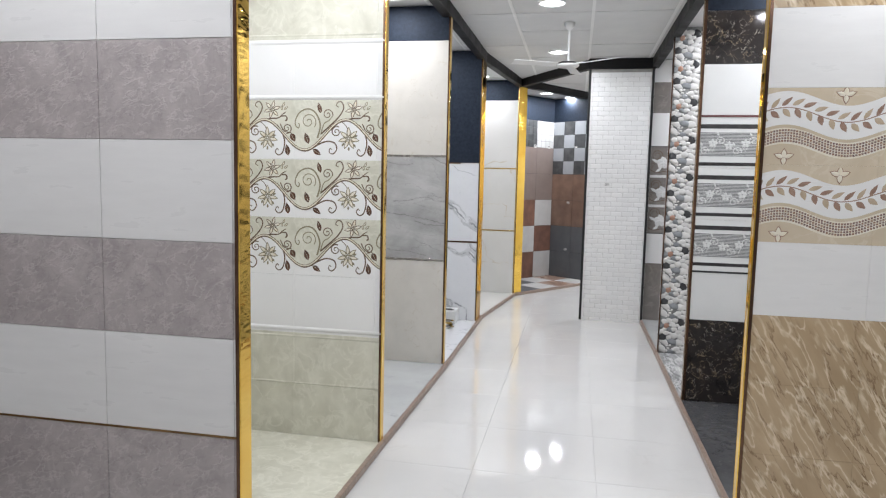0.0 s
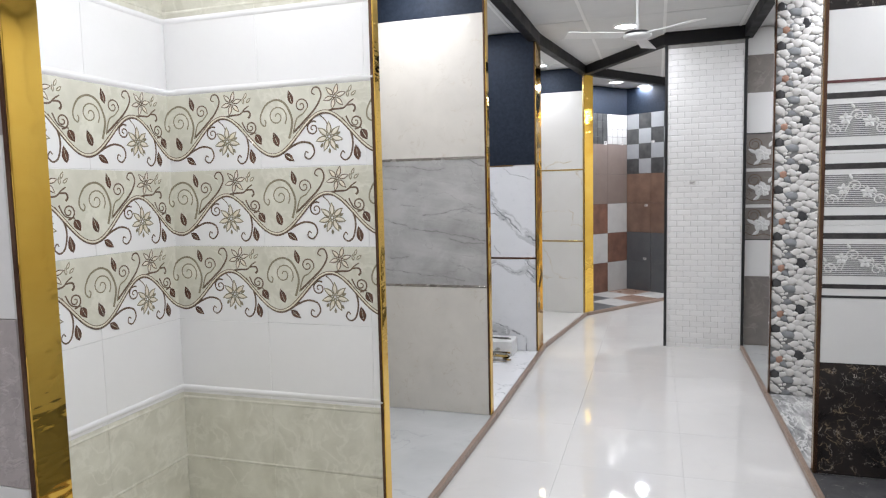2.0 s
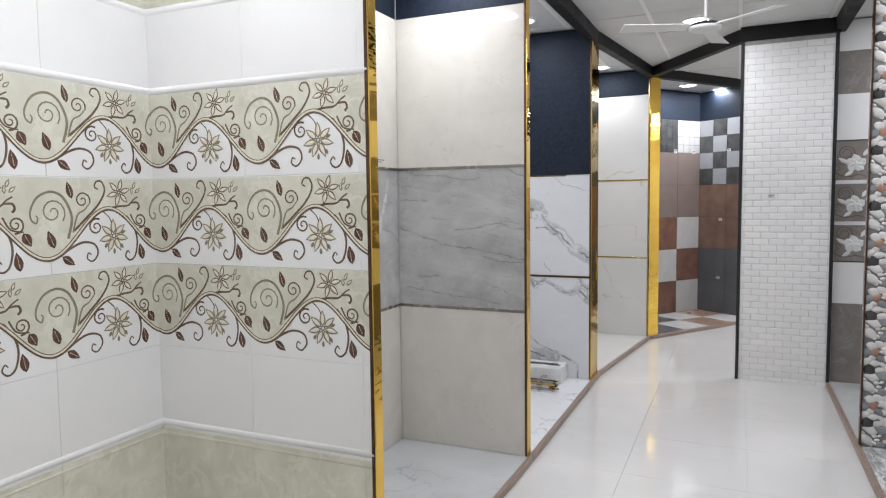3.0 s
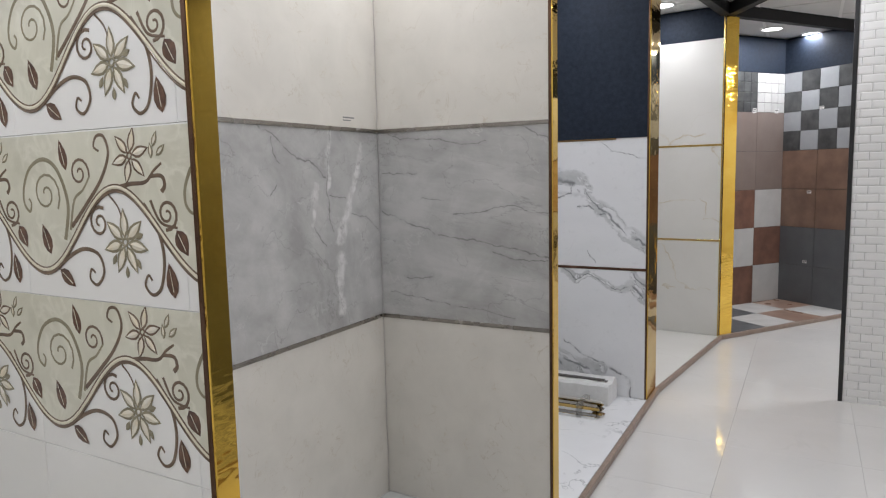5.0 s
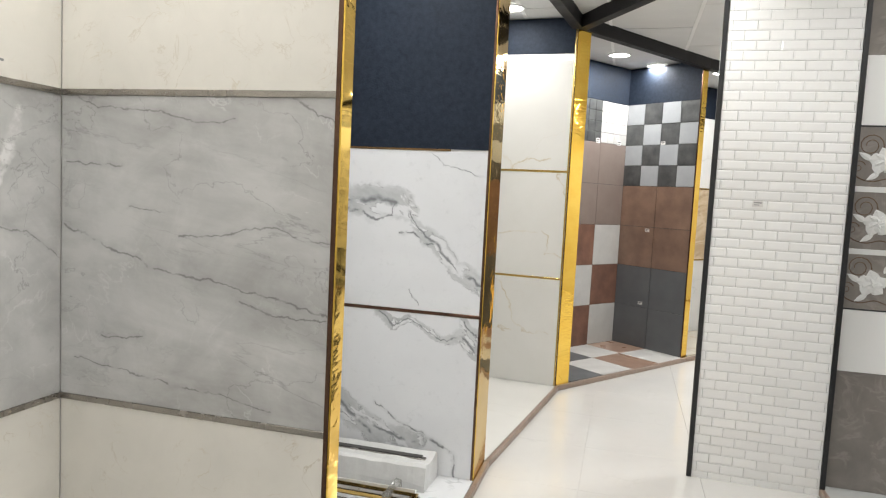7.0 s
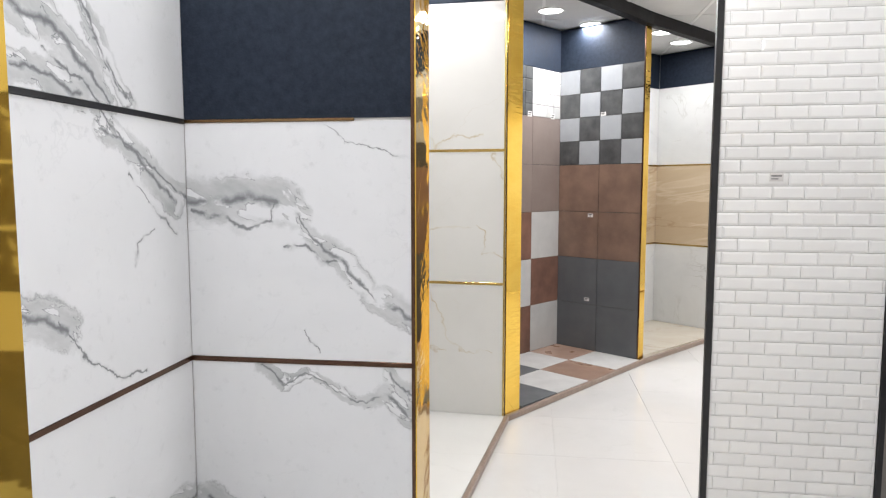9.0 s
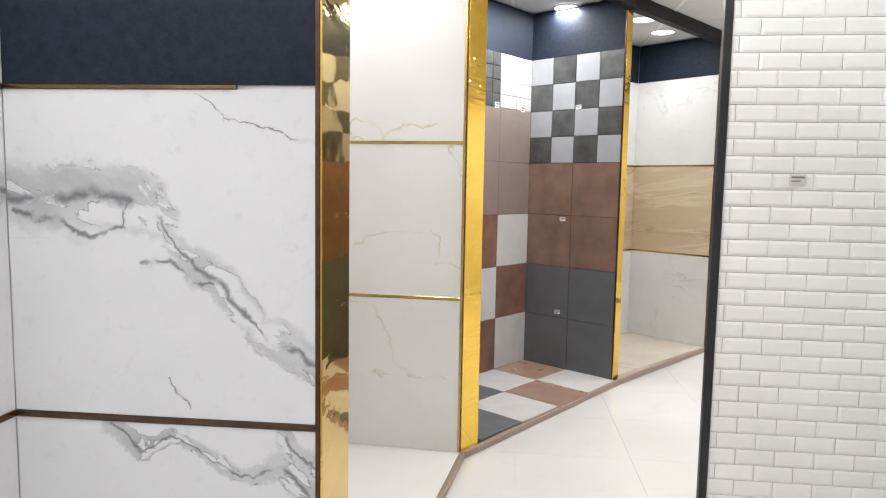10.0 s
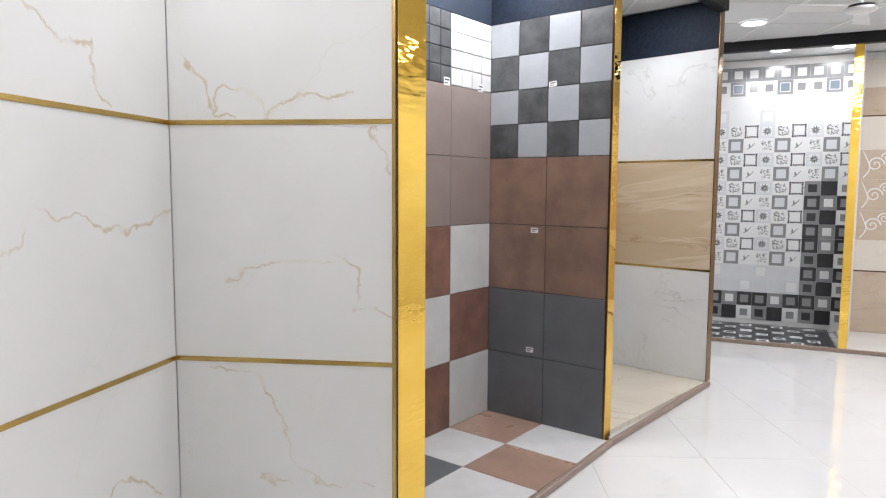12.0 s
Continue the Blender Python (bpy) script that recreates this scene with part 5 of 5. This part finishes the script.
# ---- far bays ----
CELL = 0.1475
WHITE_SQ, PALE_SQ = K_WHITE, speckled("pale grey square print", (0.56, 0.57, 0.585), (0.62, 0.63, 0.64), 0.2, 8, 120, 0.03)
GREY_SQ = speckled("grey square print", (0.20, 0.20, 0.20), (0.26, 0.26, 0.26), 0.2, 8, 120, 0.03)
BLACK_SQ = speckled("black square print", (0.022, 0.022, 0.024), (0.04, 0.04, 0.042), 0.2, 8, 120, 0.03)
BLUE_SQ = speckled("blue-grey square print", (0.16, 0.20, 0.23), (0.20, 0.24, 0.27), 0.2, 8, 120, 0.03)
INK = speckled("dark ink print", (0.05, 0.05, 0.05), (0.10, 0.10, 0.10), 0.2, 20, 120, 0.03)


def cell(kind):
    """A square of the pattern wall: an outer field, an inner square and a small drawing."""
    outer, inner, size = {"Wg": (0, 2, 0.5), "K": (3, 3, 0.5), "Gk": (2, 3, 0.55), "Kg": (3, 2, 0.55), "Gw": (2, 0, 0.55), "Wb": (2, 4, 0.55), "P": (1, 1, 0.5), "Pw": (1, 0, 0.62), "W": (0, 0, 0.5), "Fr": (2, 1, 0.62), "n": (0, 0, 0.5), "d": (0, 0, 0.6), "f": (1, 0, 0.62), "l": (0, 0, 0.5), "c": (0, 0, 0.5)}[kind]
    p = Print(-0.0012)
    h = CELL / 2 - 0.0008
    p.rect(-h, h, -h, h, outer, 0.0)
    if inner != outer:
        g = size * CELL / 2
        p.rect(-g * 1.18, g * 1.18, -g * 1.18, g * 1.18, outer if kind != "Wb" else 1, 0.0003)
        p.rect(-g, g, -g, g, inner, 0.0006)
    rnd = random.Random(kind)
    if kind == "n" or kind == "c":
        for _ in range(64 if kind == "n" else 46):
            x, z = rnd.uniform(-0.052, 0.046), rnd.uniform(-0.052, 0.046)
            if rnd.random() < 0.5:
                p.rect(x, x + rnd.uniform(0.008, 0.016), z, z + 0.006, 5 if rnd.random() < 0.5 else 2, 0.0014)
            else:
                p.rect(x, x + 0.006, z, z + rnd.uniform(0.008, 0.016), 5 if rnd.random() < 0.5 else 2, 0.0014)
    if kind == "d":
        for k in range(6):
            e = -0.058 + k * 0.0232
            for x, z in ((e, 0.056), (e, -0.056), (0.056, e), (-0.056, e)):
                p.leaf(x, z, 0.026, 0.019, rnd.uniform(0, 180), 5, 0.0014)
    if kind == "f":
        p.flower(0, 0, 0.046, 5, 2, 9)
    if kind == "l":
        p.ribbon(bez([(-0.035, -0.035), (0.0, -0.01), (0.035, 0.03)]), 0.007, 0.005, 5, 0.0014)
        p.leaf(-0.015, 0.0, 0.055, 0.02, 100, 2, 0.0014)
    return p.mesh("square " + kind, [WHITE_SQ, PALE_SQ, GREY_SQ, BLACK_SQ, BLUE_SQ, INK])


cells = {k: cell(k) for k in ("Wg", "K", "Gk", "Kg", "Gw", "Wb", "P", "Pw", "W", "Fr", "n", "d", "f", "l", "c")}
A_ROW, B_ROW = ("n", "d", "f"), ("Fr", "l", "c")
for r in range(18):
    for c in range(-8, 2):
        x, z = -0.122 + (c + 0.5) * CELL, 2.728 - (r + 0.5) * CELL
        k = c % 3
        if r == 0:
            kind = ("Gw", "Gw", "Gw")[k]
        elif r == 1:
            kind = ("Wb", "Wg", "Wg")[k]
        elif r in (2, 3):
            kind = ("W", "W", "Pw")[k] if r == 3 else "W"
        elif r < 14 and (c < -1 or r < 8):
            kind = (A_ROW if r % 2 == 0 else B_ROW)[k]
        elif r in (14, 15) and c < -1:
            kind = ("P", "Pw", "P")[(k + r) % 3]
        elif r in (9, 11, 12, 14, 16):
            kind = ("Gw", "Kg", "Kg")[k]
        else:
            kind = ("K", "Wg", "Gk")[(k + (r > 12) * 0) % 3]
        ob = part("tile", cells[kind], x_wall, "", (x, -0.006, z))
fl = facing((MO_O - MO_X * 2.3).x, (MO_O - MO_X * 2.3).y, *MO_X[:2])
fp = Print(0.0)
rnd = random.Random(3)
for i in range(15):
    for j in range(6):
        x, y = i * CELL + 0.07, j * CELL + 0.09
        if (i + j) % 2:
            k = rnd.choice((0, 1, 0))
            fp.rect(x - 0.055, x + 0.055, y - 0.055, y + 0.055, k, 0.0)
            if rnd.random() < 0.7:
                fp.rect(x - 0.03, x + 0.03, y - 0.03, y + 0.03, 2, 0.001)
fp.v = [(x, z, BAYZ - 0.002 - y_) for x, y_, z in fp.v]
fme = fp.mesh("floor squares", [K_WHITE, PALE_SQ, GREY_SQ])
fo = part("floor_squares", fme, None)
fo.matrix_basis = fl
tagged(fo, "white and grey square pattern of the far bay floor", "floor", kind="structure")
box("cap", 0.0, 0.07, -0.006, 0.0, 0.031, 2.72, GOLD, None, 0.001, at=facing(MO_O.x, MO_O.y, *MO_X[:2])).name = "gold_post"
tagged(bpy.data.objects["gold_post"], "polished gold post sheet between two far bays", "post", kind="structure")
CREAM_T = marble("cream tile", (0.66, 0.60, 0.52), (0.62, 0.56, 0.48), (0.55, 0.47, 0.38), 2.5, 0.015, 0.5, 0.1, strength=0.4)
TAN_T = marble("tan beige tile", (0.46, 0.36, 0.27), (0.52, 0.42, 0.32), (0.38, 0.28, 0.20), 3.0, 0.02, 0.48, 0.12, (1, 1, 2.5), strength=0.5)
rows_of(y_wall, 0.20, 1.85, [0.03, 0.33, 0.652, 0.962, 1.26, 1.56, 1.854, 2.185, 2.46, 2.74], [TAN_T, TAN_T, CREAM_T, TAN_T, TAN_T, TAN_T, CREAM_T, TAN_T, CREAM_T], 0.46, gap=0.001)
op = Print()
for fx in (0.34, 0.62, 0.90, 1.18):
    op.ribbon(curl(fx, 0.15, 0.075, 0.01, 0, 1.6), 0.014, 0.008, 0, 0.002)
    op.ribbon(curl(fx + 0.1, 0.22, 0.055, 0.01, 180, -1.5), 0.012, 0.008, 0, 0.002)
    op.ribbon(bez([(fx - 0.1, 0.02), (fx - 0.05, 0.12), (fx - 0.11, 0.28)]), 0.012, 0.008, 0, 0.002)
ome = op.mesh("ornament", [K_WHITE], 0.2, 1.3, 0.0, 0.3)
for z in (0.962, 1.26, 1.56):
    part("ornament_print", ome, y_wall, "white scroll ornament", (0, 0, z))
for z in (0.652, 2.185):
    strip(y_wall, 0.2, 1.85, z, BROWN_STEEL, 0.012)

# ---- checkered bay floor squares ----
FL_AT = facing(CHK_O.x, CHK_O.y, *CHK_X[:2])
Q = 0.401
for i in range(2):
    for j in range(4):
        m = (RUST_FLOOR, CEMENT_WHITE)[(i + j) % 2] if j < 2 else (CEMENT_WHITE if (i + j) % 2 else SLATE)
        x0, y1 = 0.004 + i * Q, -0.004 - j * 0.402
        vs, fs = box_data(x0 + 0.0015, (x0 + Q if i == 0 else 0.846) - 0.0015, y1 - 0.402 + 0.0015, y1 - 0.0015, BAYZ - 0.0085, BAYZ, 0.0012)
        m4 = FL_AT
        part("tile", mesh_of("square floor tile", [tuple(m4 @ Vector(v)) for v in vs], fs, m), c_floor)

# ---- subway tiles on the pillar ----
BW, BH = 0.1175, 0.0506
bx, bz, bi = BW / 2 - 0.0008, BH / 2 - 0.0008, 0.0085
bvs = [(-bx, 0, -bz), (bx, 0, -bz), (bx, 0, bz), (-bx, 0, bz), (-bx, -0.004, -bz), (bx, -0.004, -bz), (bx, -0.004, bz), (-bx, -0.004, bz),
       (-bx + bi, -0.0057, -bz + bi), (bx - bi, -0.0057, -bz + bi), (bx - bi, -0.0057, bz - bi), (-bx + bi, -0.0057, bz - bi)]
bfs = [(8, 9, 10, 11)] + [q for k in range(4) for q in ((k, (k + 1) % 4, 4 + (k + 1) % 4, 4 + k), (4 + k, 4 + (k + 1) % 4, 8 + (k + 1) % 4, 8 + k))]
BRICK = mesh_of("subway tile", bvs, bfs, WHITE_BRICK)
ends_v, ends_f = [], []
for r in range(54):
    z = -0.0156 + (r + 0.5) * BH
    if z > 2.69:
        break
    x = 0.095 - BW * (1.5 if r % 2 else 1.0)
    while x < 0.640:
        a_, b2 = max(x, 0.012), min(x + BW, 0.636)
        if b2 - a_ > BW - 0.002:
            part("brick", BRICK, pillar, "", (x + BW / 2, 0, z))
        elif b2 - a_ > 0.012:
            k0 = len(ends_v)
            hw = (b2 - a_) / 2 - 0.001
            ii = min(bi, hw * 0.8)
            cx_ = (a_ + b2) / 2
            for vx, vy, vz in bvs:
                sx = math.copysign(hw - (ii if vy < -0.005 else 0), vx)
                ends_v.append((cx_ + sx, vy, z + vz))
            ends_f += [[k0 + q for q in f] for f in bfs]
        x += BW
tagged(part("cut_bricks", mesh_of("cut bricks", ends_v, ends_f, WHITE_BRICK), pillar), kind="stuff")
for x0, x1 in ((-0.012, 0.013), (0.637, 0.660)):
    box("corner_trim", x0, x1, -0.013, 0.012, 0.0, 2.70, BLACK_TRIM, pillar, 0.002, "black corner trim")


# ---- small printed labels stuck on the tiles ----
PAPER = speckled("white label paper", (0.74, 0.73, 0.71), (0.70, 0.69, 0.67), 0.5, 10, 100, 0.03)


def label(at, x, z, w, h, y=-0.0088, tilt=0.0, paper=PAPER, ink=INK, group="price labels"):
    p = Print(0.0)
    p.rect(-w / 2, w / 2, -h / 2, h / 2, 0, 0.0004)
    p.rect(-w * 0.38, w * 0.38, h * 0.10, h * 0.30, 1, 0.0009)
    p.rect(-w * 0.38, w * 0.15, -h * 0.25, -h * 0.10, 1, 0.0009)
    ob = new("label_sticker", p.mesh("label", [paper, ink]))
    ob.matrix_basis = at @ pose(x, y, z, 0, tilt, 0)
    tagged(ob, "small white printed label stuck on a tile", "label", group)


C_AT, CB_AT = facing(CHK_O.x, CHK_O.y, *CHK_X[:2]), facing(CHK_O.x, CHK_O.y, *CHK_U[:2])
for x, z, ti in ((0.44, 2.055, 4), (0.335, 1.205, 0), (0.315, 0.475, 0)):
    label(C_AT, x, z, 0.05, 0.030, tilt=-ti)
for x, z in ((-0.12, 2.055), (-0.45, 2.055)):
    label(CB_AT, x, z, 0.055, 0.045)
label(b0, 0.225, 1.485, 0.05, 0.030, -0.009, paper=PEB_WHITE, ink=GREY_SQ)
label(pose(-1.489, 0, 0, 0, 0, 90), 4.813, 1.709, 0.10, 0.030, paper=IVORY, ink=GREY_SQ)

# ---- bundle of trims and a wrapped package on the marble bay floor ----
WRAP = speckled("dusty white plastic wrap", (0.74, 0.74, 0.73), (0.62, 0.62, 0.61), 0.35, 14, 90, 0.5)


TAPE, TT, TP = node_tree("clear packing tape")
TP.inputs["Transmission Weight"].default_value, TP.inputs["IOR"].default_value = 0.85, 1.1
finish(TAPE, TT, TP, mix(TT, fuzz(TT, coords(TT), 30.0), (0.80, 0.79, 0.76), (0.66, 0.65, 0.62)), 0.18)


def warped(verts, amount, seed):
    return [(x + amount * noise.noise((x * 9 + seed, y * 9, z * 9)), y + amount * noise.noise((x * 9, y * 9 + seed, z * 9)), z + (amount * 0.7 * noise.noise((x * 9, y * 9, z * 9 + seed)) if z > 0.01 else 0.0)) for x, y, z in verts]


def package():
    e = tagged(new("package"), "long package in torn white wrap on the marble floor", "package")
    e.matrix_basis = pose(-1.195, 6.635, BAYZ, 0, 0, 0)
    n = 22
    prof = [(-0.075, 0.0), (-0.08, 0.04), (-0.076, 0.12), (-0.066, 0.135), (-0.03, 0.128), (0.02, 0.122), (0.06, 0.138), (0.075, 0.125), (0.08, 0.05), (0.075, 0.0)]
    vs = [(-0.33 + 0.66 * i / n, y * 1.3, z) for i in range(n + 1) for y, z in prof]
    k = len(prof)
    fs = [(i * k + j, i * k + j + 1, (i + 1) * k + j + 1, (i + 1) * k + j) for i in range(n) for j in range(k - 1)]
    fs += [list(range(k)), list(range(n * k, n * k + k))[::-1], [i * k for i in range(n, -1, -1)] + [i * k + k - 1 for i in range(n + 1)]]
    part("wrap", mesh_of("wrap", warped(vs, 0.012, 3.0), fs, WRAP), e, "torn crinkled white wrap")
    box("profile", -0.30, 0.30, -0.018, 0.012, 0.112, 0.131, STEEL, e, 0.002, "grey metal profile in the open top")
    box("profile", -0.30, 0.28, -0.010, 0.020, 0.1315, 0.136, GROUT_OR_GAP_SHADE, e, 0.001, "dark metal profile in the open top")


def trim_bundle():
    e = tagged(new("trim_bundle"), "taped bundle of gold and brown metal trims", "metal trims")
    e.matrix_basis = pose(-1.18, 6.34, BAYZ, 0, 0, 0)
    mats = [WRAP, GOLD_TRIM, STEEL, BRONZE, WRAP, GOLD_TRIM, STEEL, GOLD_TRIM]
    rnd = random.Random(9)
    k = 0
    for lay in range(5):
        for i in range(5 - lay // 2):
            y = -0.06 + i * 0.034 + lay * 0.006
            z = lay * 0.0175
            m = WRAP if lay == 0 and i == 0 else mats[(k + lay) % 8]
            l = 0.31 + rnd.uniform(-0.03, 0.03)
            # an L profile
            t = 0.003
            prof = [(y, z), (y + 0.030, z), (y + 0.030, z + t), (y + t, z + t), (y + t, z + 0.0155), (y, z + 0.0155)]
            vs = [(x, a_, c_) for x in (-0.34, l) for a_, c_ in prof]
            fs = [(j, (j + 1) % 6, 6 + (j + 1) % 6, 6 + j) for j in range(6)] + [tuple(range(6))[::-1], tuple(range(6, 12))]
            part("trim", mesh_of("trim", vs, fs, m), e)
            k += 1
    box("tape", 0.19, 0.225, -0.064, 0.118, 0.0, 0.090, TAPE, e, 0.006, "clear tape round the bundle")


package()
trim_bundle()


# ---- ceiling fans, standing still ----
def fan(x, y, z, spin):
    e = tagged(new("ceiling_fan"), "white three-blade ceiling fan on a down rod", "ceiling fan", "ceiling fans")
    e.location = (x, y, z)
    part("canopy", mesh_of("canopy", *lathe([(0.0, CEIL - z), (0.045, CEIL - z - 0.001), (0.04, CEIL - z - 0.04), (0.014, CEIL - z - 0.06), (0.0, CEIL - z - 0.06)]), WHITE_PLASTIC, True), e)
    part("down_rod", mesh_of("down rod", *lathe([(0.009, CEIL - z - 0.05), (0.009, 0.03)], 12), WHITE_PLASTIC, True), e)
    part("motor", mesh_of("motor", *lathe([(0.0, 0.034), (0.04, 0.032), (0.078, 0.022), (0.088, 0.012), (0.092, 0.004), (0.090, -0.008), (0.078, -0.016), (0.045, -0.020), (0.0, -0.021)]), WHITE_PLASTIC, True), e, "white round motor housing")
    part("ring", mesh_of("ring", *lathe([(0.0785, 0.0225), (0.0885, 0.0125), (0.0925, 0.005)]), BLACK_TRIM, True), e, "dark ring on the housing")
    for k in range(3):
        vs, fs = box_data(0.10, 0.48, -0.055, 0.055, 0.002, 0.006, 0.0015)
        vs = [(vx, vy * (0.75 + 0.25 * (vx - 0.1) / 0.38), vz + vy * 0.16) for vx, vy, vz in vs]
        b = part("blade", mesh_of("blade", vs, fs, WHITE_PLASTIC), e)
        b.rotation_euler = (0, 0, radians(spin + 120 * k))
        vs, fs = box_data(0.07, 0.16, -0.016, 0.016, 0.006, 0.010, 0.001)
        part("blade_arm", mesh_of("blade arm", vs, fs, WHITE_PLASTIC), b)


fan(0.185, 5.70, 2.462, 82)
fan(2.27, 10.9, 2.6, 60)


# ---- small black clips on the gold caps ----
for cx, cy, cz, turn in ((-0.401, 8.772, 2.01, 35),):
    ob = box("metal_clip", -0.006, 0.010, -0.018, 0.018, -0.022, 0.022, BLACK_TRIM, None, 0.003, at=pose(cx, cy, cz, 0, 0, -turn))
    tagged(ob, "small black metal clip on a gold end cap", "clip", "cap clips")
